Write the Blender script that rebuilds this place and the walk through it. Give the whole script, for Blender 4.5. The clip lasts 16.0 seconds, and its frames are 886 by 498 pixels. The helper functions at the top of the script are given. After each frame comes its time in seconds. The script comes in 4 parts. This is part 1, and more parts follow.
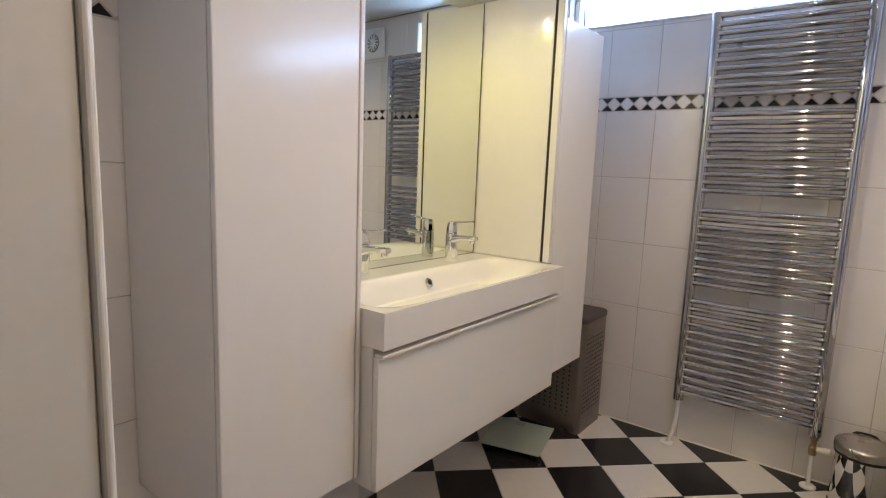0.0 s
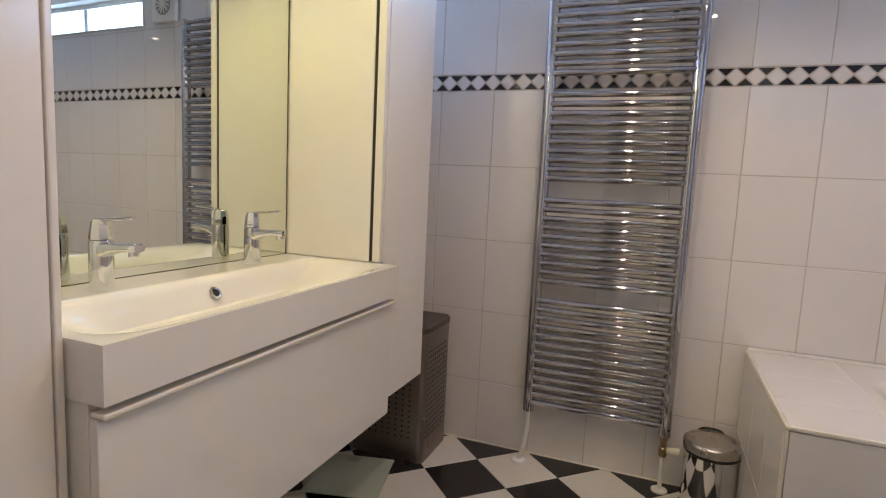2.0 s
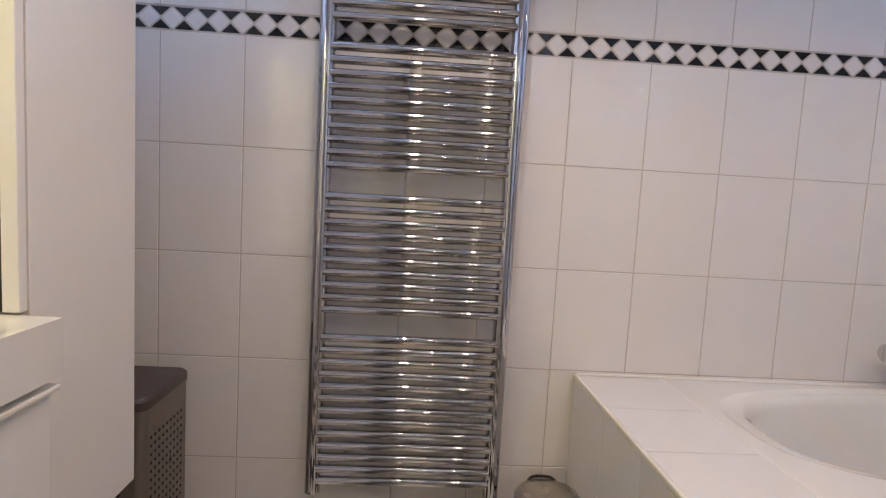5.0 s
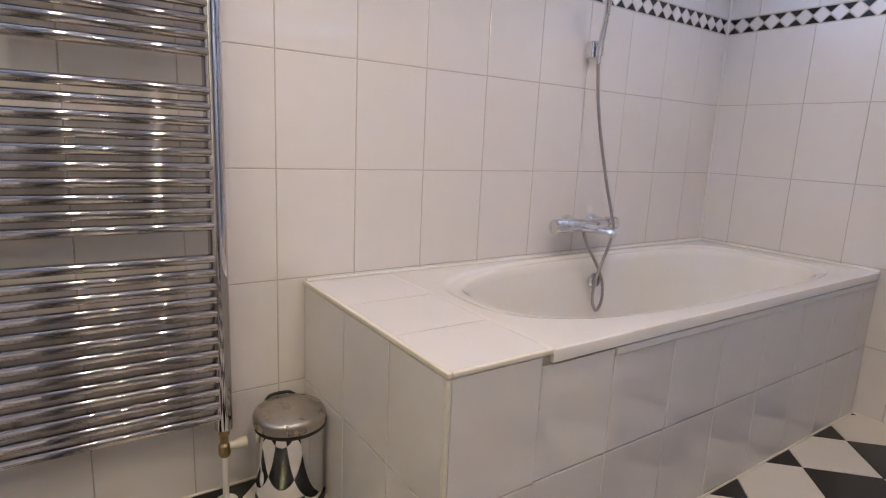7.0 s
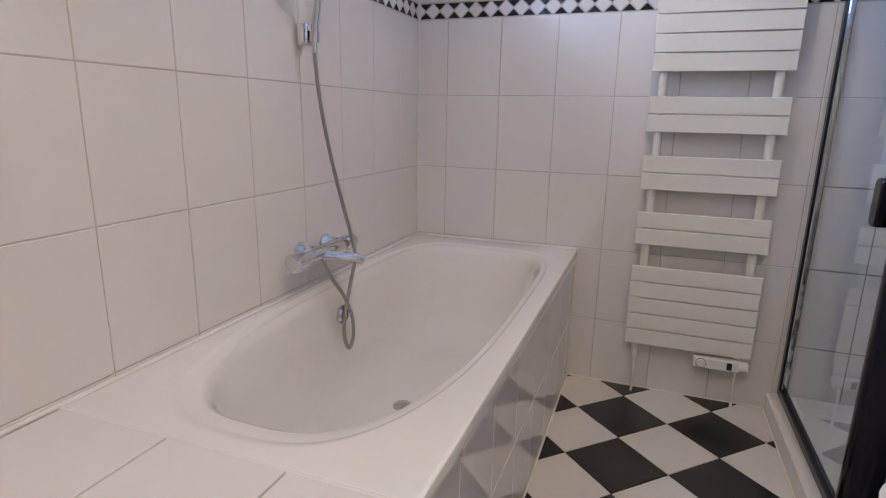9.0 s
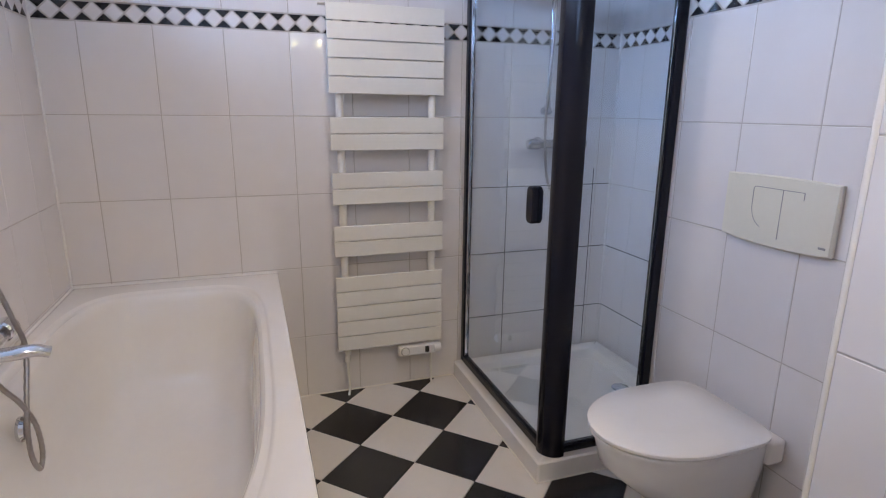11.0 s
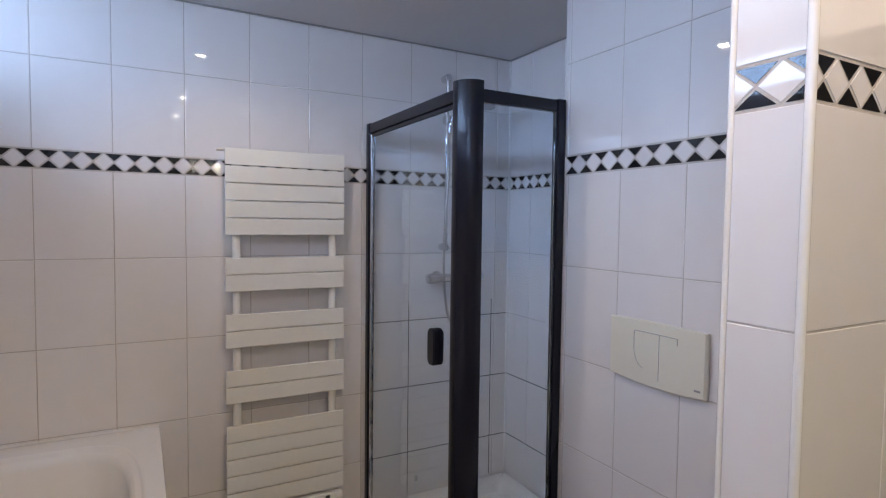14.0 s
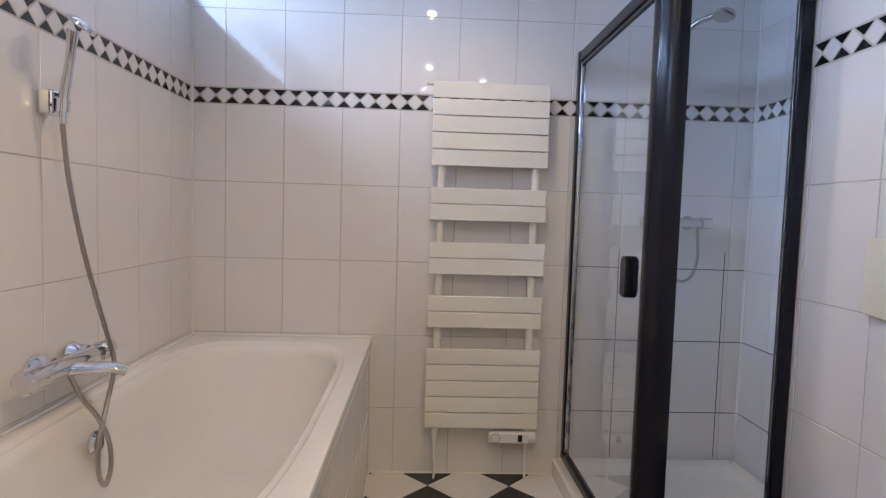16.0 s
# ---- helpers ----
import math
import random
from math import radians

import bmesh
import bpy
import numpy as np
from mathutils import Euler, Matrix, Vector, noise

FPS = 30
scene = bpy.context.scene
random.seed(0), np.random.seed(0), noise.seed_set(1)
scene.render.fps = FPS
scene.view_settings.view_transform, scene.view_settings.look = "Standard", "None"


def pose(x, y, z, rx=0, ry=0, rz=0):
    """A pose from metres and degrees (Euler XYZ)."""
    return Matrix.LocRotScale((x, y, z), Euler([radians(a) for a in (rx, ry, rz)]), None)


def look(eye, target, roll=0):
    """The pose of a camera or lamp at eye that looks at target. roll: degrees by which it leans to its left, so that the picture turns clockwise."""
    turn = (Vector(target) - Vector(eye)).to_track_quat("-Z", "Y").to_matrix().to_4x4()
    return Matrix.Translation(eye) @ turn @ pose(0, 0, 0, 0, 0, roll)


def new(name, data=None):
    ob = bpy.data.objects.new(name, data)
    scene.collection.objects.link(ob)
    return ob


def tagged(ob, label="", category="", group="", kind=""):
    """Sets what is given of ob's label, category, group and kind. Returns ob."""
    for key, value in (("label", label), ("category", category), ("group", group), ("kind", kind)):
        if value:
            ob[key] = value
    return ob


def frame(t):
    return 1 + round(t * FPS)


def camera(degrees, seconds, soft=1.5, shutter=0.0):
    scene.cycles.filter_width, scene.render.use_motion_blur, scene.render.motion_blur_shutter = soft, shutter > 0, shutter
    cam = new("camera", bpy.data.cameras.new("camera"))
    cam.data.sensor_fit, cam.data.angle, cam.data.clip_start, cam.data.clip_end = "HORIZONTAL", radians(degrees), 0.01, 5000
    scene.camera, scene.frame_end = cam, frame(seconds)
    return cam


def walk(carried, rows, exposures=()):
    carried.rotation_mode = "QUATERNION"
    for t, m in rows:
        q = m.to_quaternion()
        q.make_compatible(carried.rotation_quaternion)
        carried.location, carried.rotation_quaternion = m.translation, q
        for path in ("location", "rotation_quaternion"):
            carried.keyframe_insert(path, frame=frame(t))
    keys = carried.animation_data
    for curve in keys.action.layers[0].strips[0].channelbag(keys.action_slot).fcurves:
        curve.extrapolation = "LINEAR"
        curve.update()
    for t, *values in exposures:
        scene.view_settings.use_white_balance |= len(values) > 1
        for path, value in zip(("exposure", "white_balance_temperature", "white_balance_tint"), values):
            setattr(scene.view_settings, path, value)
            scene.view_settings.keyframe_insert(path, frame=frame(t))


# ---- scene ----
cam = camera(77.1, 16.0, soft=1.15)
PATH = [
    (0, (0.913, 0.539, 1.324), (-0.294, 2.106, 1.03), 2.2),
    (0.5, (0.927, 0.584, 1.315), (-0.103, 2.279, 1.059), 2.5),
    (1, (0.91, 0.706, 1.279), (0.058, 2.499, 1.037), 2.7),
    (1.5, (0.84, 0.822, 1.262), (0.122, 2.674, 1.029), 2.8),
    (2, (0.74, 0.964, 1.217), (0.019, 2.815, 0.983), 2.7),
    (2.5, (0.618, 1.068, 1.197), (-0.147, 2.901, 0.959), 2.6),
    (3, (0.53, 1.17, 1.178), (-0.295, 2.977, 0.944), 2.6),
    (3.5, (0.52, 1.297, 1.169), (-0.31, 3.101, 0.93), 2.7),
    (4, (0.546, 1.407, 1.181), (-0.053, 3.302, 0.954), 3.0),
    (4.5, (0.539, 1.564, 1.163), (0.322, 3.541, 0.958), 3.2),
    (5, (0.543, 1.636, 1.184), (0.648, 3.624, 0.996), 3.2),
    (5.2, (0.536, 1.648, 1.178), (0.767, 3.627, 0.998), 3.3),
    (7.3, (0.5, 1.836, 1.068), (1.689, 3.387, 0.646), 2.4),
    (7.5, (0.526, 1.884, 1.086), (1.762, 3.394, 0.648), 2.2),
    (8, (0.638, 2.056, 1.12), (2.019, 3.427, 0.661), 2.0),
    (8.5, (0.697, 2.187, 1.176), (2.282, 3.314, 0.706), 1.9),
    (9, (0.695, 2.32, 1.214), (2.517, 2.997, 0.744), 1.1),
    (9.5, (0.662, 2.461, 1.259), (2.58, 2.787, 0.797), 0.8),
    (10, (0.675, 2.571, 1.266), (2.623, 2.543, 0.814), 0.4),
    (10.2, (0.698, 2.604, 1.281), (2.636, 2.42, 0.823), 0.5),
    (12.3, (0.766, 2.717, 1.403), (2.491, 1.8, 0.975), 0.1),
    (12.5, (0.769, 2.72, 1.422), (2.493, 1.786, 1.029), 0.2),
    (13, (0.773, 2.711, 1.456), (2.509, 1.757, 1.176), 0.5),
    (13.5, (0.764, 2.692, 1.466), (2.51, 1.732, 1.295), 0.6),
    (14, (0.747, 2.671, 1.458), (2.499, 1.712, 1.363), 0.7),
    (14.5, (0.734, 2.65, 1.425), (2.52, 1.75, 1.383), 1.0),
    (15, (0.701, 2.617, 1.367), (2.586, 1.95, 1.318), 1.4),
    (15.5, (0.687, 2.534, 1.301), (2.648, 2.144, 1.243), 1.7),
    (16, (0.755, 2.403, 1.188), (2.749, 2.319, 1.062), 1.7),
]
walk(cam, [(t, look(eye, target, roll)) for t, eye, target, roll in PATH],
     [(0.0, -0.38, 6420, 14.0), (1.0, -0.56, 6480, 15.5), (3.0, -0.46, 6400, 16.0), (4.5, -0.38, 6360, 17.8), (5.0, -0.28, 6180, 17.5), (7.4, -0.16, 6180, 17.5), (8.5, -0.45, 6200, 18.5), (9.0, -0.43, 6200, 17.0), (10.0, -0.25, 6220, 16.5), (12.5, -0.49, 6270, 15.8), (14.5, -0.62, 6620, 15.8), (15.5, -0.44, 6720, 16.0), (16.0, -0.31, 6800, 15.8)])

# ---------------------------------------------------------------- world, sun, lights
world = bpy.data.worlds.new("sky")
scene.world = world
world.use_nodes = True
_wn = world.node_tree.nodes
_sky = _wn.new("ShaderNodeTexSky")
_sky.sky_type, _sky.sun_disc = "NISHITA", False
_sky.sun_elevation, _sky.sun_rotation = radians(35), radians(200)
world.node_tree.links.new(_sky.outputs[0], _wn["Background"].inputs[0])
_wn["Background"].inputs[1].default_value = 0.15


def lamp(name, kind, m, energy, color, **more):
    data = bpy.data.lights.new(name, kind)
    data.energy, data.color = energy, color
    for key, value in more.items():
        if key == "size":
            data.size = value
        elif key == "size_y":
            data.shape, data.size_y = "RECTANGLE", value
        elif key == "radius":
            data.shadow_soft_size = value
        elif key == "spot":
            data.spot_size, data.spot_blend = radians(value), 0.6
        elif key == "angle":
            data.angle = radians(value)
    ob = new(name, data)
    ob.matrix_world = m
    return ob


WARM, DAY = (1.0, 0.765, 0.51), (0.46, 0.665, 1.0)
DOWN = [(2.49, 2.37), (1.31, 2.37), (0.52, 2.40), (0.93, 1.90), (0.72, 1.04)]
DOWN_W, NICHE_W, WIN_W = 4.3, 1.05, 14.8
lamp("sun", "SUN", look((0, 0, 8), (1.5, -6, 0)), 2.0, (1.0, 0.95, 0.88), angle=0.5)

# ---------------------------------------------------------------- materials
def material(name, color, rough=0.5, metal=0.0, var=0.0, scale=6.0, bump=0.0, bscale=60.0, rvar=0.0,
             transmission=0.0, coat=0.0, emit=None, island=0.0, ior=1.5, dirt=None):
    mat = bpy.data.materials.new(name)
    mat.use_nodes = True
    nt = mat.node_tree
    bs = nt.nodes["Principled BSDF"]
    bs.inputs["Base Color"].default_value = (*color, 1)
    bs.inputs["Roughness"].default_value = rough
    bs.inputs["Metallic"].default_value = metal
    bs.inputs["IOR"].default_value = ior
    bs.inputs["Transmission Weight"].default_value = transmission
    bs.inputs["Coat Weight"].default_value = coat
    bs.inputs["Coat Roughness"].default_value = 0.05
    if emit:
        bs.inputs["Emission Color"].default_value = (*emit[0], 1)
        bs.inputs["Emission Strength"].default_value = emit[1]
    co = nt.nodes.new("ShaderNodeTexCoord")
    geo = nt.nodes.new("ShaderNodeNewGeometry")
    if var or island or dirt:
        n1 = nt.nodes.new("ShaderNodeTexNoise")
        n1.inputs["Scale"].default_value, n1.inputs["Detail"].default_value = scale, 4
        nt.links.new(geo.outputs["Position"], n1.inputs["Vector"])
        n2 = nt.nodes.new("ShaderNodeTexNoise")
        n2.inputs["Scale"].default_value, n2.inputs["Detail"].default_value = scale * 11, 2
        nt.links.new(geo.outputs["Position"], n2.inputs["Vector"])
        add = nt.nodes.new("ShaderNodeMath")
        add.operation = "ADD"
        nt.links.new(n1.outputs[0], add.inputs[0])
        nt.links.new(n2.outputs[0], add.inputs[1])
        info = nt.nodes.new("ShaderNodeObjectInfo")
        mad = nt.nodes.new("ShaderNodeMath")
        mad.operation = "MULTIPLY_ADD"
        nt.links.new(info.outputs["Random"], mad.inputs[0])
        mad.inputs[1].default_value = island
        nt.links.new(add.outputs[0], mad.inputs[2])
        ramp = nt.nodes.new("ShaderNodeMapRange")
        ramp.inputs["From Min"].default_value, ramp.inputs["From Max"].default_value = 0.6, 1.4 + island
        ramp.inputs["To Min"].default_value, ramp.inputs["To Max"].default_value = 0.0, 1.0
        nt.links.new(mad.outputs[0], ramp.inputs["Value"])
        mix = nt.nodes.new("ShaderNodeMix")
        mix.data_type = "RGBA"
        low = dirt if dirt else tuple(c * (1 - var) for c in color)
        mix.inputs["A"].default_value, mix.inputs["B"].default_value = (*low, 1), (*color, 1)
        nt.links.new(ramp.outputs[0], mix.inputs["Factor"])
        nt.links.new(mix.outputs["Result"], bs.inputs["Base Color"])
    if rvar:
        n3 = nt.nodes.new("ShaderNodeTexNoise")
        n3.inputs["Scale"].default_value, n3.inputs["Detail"].default_value = scale * 2, 5
        nt.links.new(geo.outputs["Position"], n3.inputs["Vector"])
        mr = nt.nodes.new("ShaderNodeMapRange")
        mr.inputs["From Min"].default_value, mr.inputs["From Max"].default_value = 0.3, 0.7
        mr.inputs["To Min"].default_value, mr.inputs["To Max"].default_value = max(0.02, rough - rvar), rough + rvar
        nt.links.new(n3.outputs[0], mr.inputs["Value"])
        nt.links.new(mr.outputs[0], bs.inputs["Roughness"])
    if bump:
        nb = nt.nodes.new("ShaderNodeTexNoise")
        nb.inputs["Scale"].default_value, nb.inputs["Detail"].default_value = bscale, 3
        nt.links.new(geo.outputs["Position"], nb.inputs["Vector"])
        bp = nt.nodes.new("ShaderNodeBump")
        bp.inputs["Strength"].default_value, bp.inputs["Distance"].default_value = bump, 0.01
        nt.links.new(nb.outputs[0], bp.inputs["Height"])
        nt.links.new(bp.outputs[0], bs.inputs["Normal"])
    return mat


M_TILE = material("glazed_tile", (0.76, 0.73, 0.72), 0.03, var=0.05, scale=1.3, bump=0.008, bscale=5, island=0.25, ior=1.68)
M_BLACKTILE = material("black_glaze", (0.014, 0.014, 0.017), 0.09, var=0.3, scale=8, bump=0.04, bscale=20)
M_GROUT = material("grout", (0.53, 0.49, 0.45), 0.85, var=0.18, scale=7, bump=0.2, bscale=200)
M_DARKGROUT = material("stained_grout", (0.10, 0.10, 0.11), 0.8, var=0.4, scale=9)
M_FLOORWHITE = material("white_floor_tile", (0.71, 0.67, 0.615), 0.17, var=0.07, scale=3, bump=0.015, bscale=40, rvar=0.08, island=0.3)
M_FLOORBLACK = material("black_floor_tile", (0.015, 0.014, 0.016), 0.20, var=0.18, scale=5, bump=0.015, bscale=40, rvar=0.05, island=0.3)
M_FLOORGROUT = material("floor_grout", (0.30, 0.27, 0.24), 0.9, var=0.3, scale=8)
M_CEIL = material("satin_ceiling", (0.55, 0.54, 0.55), 0.30, var=0.03, scale=0.8)
M_PLASTER = material("plaster", (0.72, 0.70, 0.67), 0.8, var=0.05, scale=3, bump=0.1, bscale=150)
M_PAINT = material("white_gloss_paint", (0.80, 0.77, 0.72), 0.25, var=0.04, scale=5, bump=0.02, bscale=60)
M_SATIN = material("white_satin_lacquer", (0.80, 0.77, 0.74), 0.16, var=0.03, scale=2)
M_LACQUER = material("white_lacquer", (0.80, 0.78, 0.75), 0.03, var=0.025, scale=2, coat=0.4)
M_ACRYLIC = material("white_acrylic", (0.79, 0.765, 0.73), 0.035, var=0.03, scale=3, coat=0.5)
M_CERAMIC = material("white_ceramic", (0.84, 0.82, 0.79), 0.05, var=0.02, scale=3, coat=0.5)
M_CREAM = material("cream_plastic", (0.72, 0.69, 0.58), 0.28, var=0.04, scale=6)
M_WHITEPLASTIC = material("white_plastic", (0.78, 0.77, 0.75), 0.35, var=0.04, scale=6)
M_ENAMEL = material("white_enamel", (0.78, 0.76, 0.70), 0.22, var=0.04, scale=4, bump=0.02, bscale=50)
M_CHROME = material("chrome", (0.74, 0.74, 0.75), 0.04, metal=1.0, var=0.08, scale=9, rvar=0.03)
# radiator chrome, its base darkened to imitate reflections of unmodelled dark things
M_DARKCHROME = material("chrome_with_dark_reflections", (0.56, 0.53, 0.52), 0.04, metal=1.0, var=0.03, scale=9)
M_RAIL = material("rail_chrome", (0.56, 0.55, 0.57), 0.05, metal=1.0, var=0.1, scale=9)
M_STEEL = material("brushed_steel", (0.56, 0.52, 0.48), 0.30, metal=1.0, var=0.15, scale=9, rvar=0.08)
M_HAMPERLID = material("dark_lid_metal", (0.13, 0.10, 0.10), 0.4, metal=0.6, var=0.2, scale=9)
M_HAMPER = material("brushed_hamper_steel", (0.29, 0.25, 0.23), 0.36, metal=0.9, var=0.15, scale=9, rvar=0.1)
# near-black for plastic parts and for shade painted into holes and gaps
M_DARK = material("black_parts_and_shade", (0.02, 0.02, 0.02), 0.7, var=0.3, scale=9)
M_BLACKALU = material("black_powder_coat", (0.008, 0.009, 0.016), 0.16, ior=1.36)
M_MIRROR = material("mirror_silver", (0.80, 0.83, 0.77), 0.0, metal=1.0)
M_GLASS = material("shower_glass", (0.74, 0.82, 0.89), 0.0, transmission=1.0, ior=1.45)
M_SCALE = material("frosted_green_glass", (0.44, 0.50, 0.42), 0.18, var=0.06, scale=6, coat=0.5)
M_HOSE = material("metal_hose", (0.45, 0.42, 0.40), 0.28, metal=1.0, var=0.2, scale=40)
M_BRASS = material("brass", (0.45, 0.33, 0.18), 0.35, metal=1.0, var=0.2, scale=30)
M_GLOW = material("lamp_glow", (1, 1, 1), 0.4, emit=((1.0, 0.9, 0.75), 180.0))
M_TRIM = material("white_tile_trim", (0.78, 0.76, 0.74), 0.2, var=0.04, scale=5)
M_CREAMTRIM = material("yellowed_trim", (0.77, 0.73, 0.64), 0.35, var=0.12, scale=9)
M_GREY = material("grey_print", (0.30, 0.29, 0.28), 0.5)

# ---------------------------------------------------------------- mesh helpers
def part(name, bm, mat, parent=None, label="", smooth=False):
    me = bpy.data.meshes.new(name)
    bm.normal_update()
    bm.to_mesh(me)
    bm.free()
    for m in (mat if isinstance(mat, (list, tuple)) else [mat]):
        me.materials.append(m)
    if smooth:
        for p in me.polygons:
            p.use_smooth = True
        me.set_sharp_from_angle(angle=radians(38))
    ob = new(name, me)
    if parent is not None:
        ob.parent = parent
    if label:
        ob["label"] = label
    return ob


def empty(name, label, category, at=(0, 0, 0), group="", kind=""):
    ob = new(name)
    ob.empty_display_size = 0.05
    ob.location = at
    bpy.context.view_layer.update()
    return tagged(ob, label, category, group, kind)


def place(ob, parent):
    """Parent ob, whose mesh is in world coordinates, under a thing that stands elsewhere."""
    ob.parent = parent
    ob.matrix_parent_inverse = Matrix.Translation(parent.location).inverted()
    return ob


def box(x0, x1, y0, y1, z0, z1, bevel=0.0, seg=2, bm=None):
    own = bmesh.new()
    v = [own.verts.new((x, y, z)) for z in (z0, z1) for y in (y0, y1) for x in (x0, x1)]
    for f in ((0, 2, 3, 1), (4, 5, 7, 6), (0, 1, 5, 4), (2, 6, 7, 3), (0, 4, 6, 2), (1, 3, 7, 5)):
        own.faces.new([v[i] for i in f])
    if bevel:
        bmesh.ops.bevel(own, geom=list(own.edges), offset=bevel, segments=seg, affect="EDGES", profile=0.5)
    if bm is None:
        return own
    me = bpy.data.meshes.new("tmp")
    own.to_mesh(me)
    own.free()
    bm.from_mesh(me)
    bpy.data.meshes.remove(me)
    return bm


def tube(points, radius, sides=12, bm=None, caps=True, squash=1.0):
    """A round bar along points; radius is a number or one for each point."""
    bm = bm or bmesh.new()
    pts = [Vector(p) for p in points]
    rad = radius if isinstance(radius, (list, tuple)) else [radius] * len(pts)
    rings, ref = [], None
    for i, p in enumerate(pts):
        d = (pts[min(i + 1, len(pts) - 1)] - pts[max(i - 1, 0)]).normalized()
        if ref is None:
            ref = Vector((0, 0, 1)) if abs(d.z) < 0.9 else Vector((1, 0, 0))
        a = d.cross(ref).normalized()
        b = a.cross(d).normalized()
        ref = b
        rings.append([bm.verts.new(p + rad[i] * (math.cos(t) * a + squash * math.sin(t) * b))
                      for t in (2 * math.pi * k / sides for k in range(sides))])
    for r0, r1 in zip(rings, rings[1:]):
        for k in range(sides):
            bm.faces.new((r0[k], r1[k], r1[(k + 1) % sides], r0[(k + 1) % sides]))
    if caps:
        bm.faces.new(rings[0])
        bm.faces.new(rings[-1][::-1])
    bmesh.ops.recalc_face_normals(bm, faces=bm.faces)
    return bm


def lathe(profile, at=(0, 0, 0), sides=32, axis="z"):
    """Turn (radius, height) pairs about an axis."""
    bm = bmesh.new()
    rings = []
    for r, h in profile:
        ring = []
        for k in range(sides):
            t = 2 * math.pi * k / sides
            c = (r * math.cos(t), r * math.sin(t), h)
            c = {"z": c, "x": (c[2], c[0], c[1]), "y": (c[0], c[2], c[1])}[axis]
            ring.append(bm.verts.new(Vector(c) + Vector(at)))
        rings.append(ring)
    for r0, r1 in zip(rings, rings[1:]):
        for k in range(sides):
            bm.faces.new((r0[k], r0[(k + 1) % sides], r1[(k + 1) % sides], r1[k]))
    if profile[0][0] > 0.0015:      # a ring: join its last edge to its first
        for k in range(sides):
            bm.faces.new((rings[-1][k], rings[-1][(k + 1) % sides], rings[0][(k + 1) % sides], rings[0][k]))
    else:
        bm.faces.new(rings[0][::-1])
        bm.faces.new(rings[-1])
    bmesh.ops.recalc_face_normals(bm, faces=bm.faces)
    return bm


def loft(loops, cap_first=True, cap_last=True):
    bm = bmesh.new()
    rings = [[bm.verts.new(p) for p in loop] for loop in loops]
    n = len(rings[0])
    for r0, r1 in zip(rings, rings[1:]):
        for k in range(n):
            bm.faces.new((r0[k], r0[(k + 1) % n], r1[(k + 1) % n], r1[k]))
    if cap_first:
        bm.faces.new(rings[0][::-1])
    if cap_last:
        bm.faces.new(rings[-1])
    bmesh.ops.recalc_face_normals(bm, faces=bm.faces)
    return bm


def spline(points, steps=8):
    """A smooth line through points."""
    p = [Vector(q) for q in points]
    p = [2 * p[0] - p[1]] + p + [2 * p[-1] - p[-2]]
    out = []
    for i in range(1, len(p) - 2):
        for s in range(steps):
            t = s / steps
            out.append(0.5 * (2 * p[i] + (p[i + 1] - p[i - 1]) * t + (2 * p[i - 1] - 5 * p[i] + 4 * p[i + 1] - p[i + 2]) * t * t
                              + (3 * p[i] - p[i - 1] - 3 * p[i + 1] + p[i + 2]) * t ** 3))
    return out + [p[-2]]


# ---------------------------------------------------------------- the plan
WX, EX, NY = -0.55, 3.235, 3.40          # west, east and north wall faces
SY, SHY, TOY = 0.765, 0.908, 1.285        # south wall, shower recess, toilet wall
PX0, PX1, PY = 1.193, 1.325, 1.838       # the partition and its end face
ALX = 2.36                               # where the toilet wall ends and the shower recess begins
H = 2.33                                 # ceiling
ROW0, ROWH, COLW = 0.301, 0.334, 0.2525
BZ0, BZ1 = 1.637, 1.709                  # patterned border
SILL, HEAD = 2.062, 2.262                # high windows
W1, W2 = (-0.50, 0.66), (1.28, 3.145)


def structure(name, boxes, mat, label, category):
    bm = bmesh.new()
    for b in boxes:
        box(*b, bm=bm)
    return tagged(part(name, bm, mat), label, category, kind="structure")


wall_north = structure("wall_north", [
    (WX - 0.2, EX + 0.2, NY + 0.006, NY + 0.25, -0.1, SILL), (WX - 0.2, EX + 0.2, NY + 0.006, NY + 0.25, HEAD, H + 0.1),
    (WX - 0.2, W1[0], NY + 0.006, NY + 0.25, SILL, HEAD), (W1[1], W2[0], NY + 0.006, NY + 0.25, SILL, HEAD),
    (W2[1], EX + 0.2, NY + 0.006, NY + 0.25, SILL, HEAD)], M_GROUT, "white tiled wall with two strip windows under the ceiling", "wall")
wall_east = structure("wall_east", [(EX + 0.006, EX + 0.2, SHY - 0.2, NY + 0.006, -0.1, H + 0.1)], M_GROUT, "white tiled wall behind bath end and shower", "wall")
wall_shower_back = structure("wall_shower_back", [(ALX + 0.0, EX + 0.006, SHY - 0.2, SHY - 0.006, -0.1, H + 0.1)], M_GROUT, "white tiled back wall of the shower", "wall")
wall_toilet = structure("wall_toilet", [(PX0 + 0.006, ALX - 0.006, SHY - 0.2, TOY - 0.006, -0.1, H + 0.1)], M_GROUT, "white tiled wall behind the toilet", "wall")
wall_partition = structure("wall_partition", [(PX0 + 0.006, PX1 - 0.006, TOY - 0.006, PY - 0.006, -0.1, H + 0.1), (PX0 + 0.006, PX1 + 0.1, SY - 0.15, SHY - 0.2, -0.1, H + 0.1)], M_GROUT, "short white tiled partition beside the toilet", "wall")
wall_west = structure("wall_west", [(WX - 0.2, WX - 0.006, SY - 0.15, NY + 0.006, -0.1, H + 0.1)], M_GROUT, "white tiled wall behind vanity and cabinets", "wall")
DX0, DX1 = 0.27, 1.15
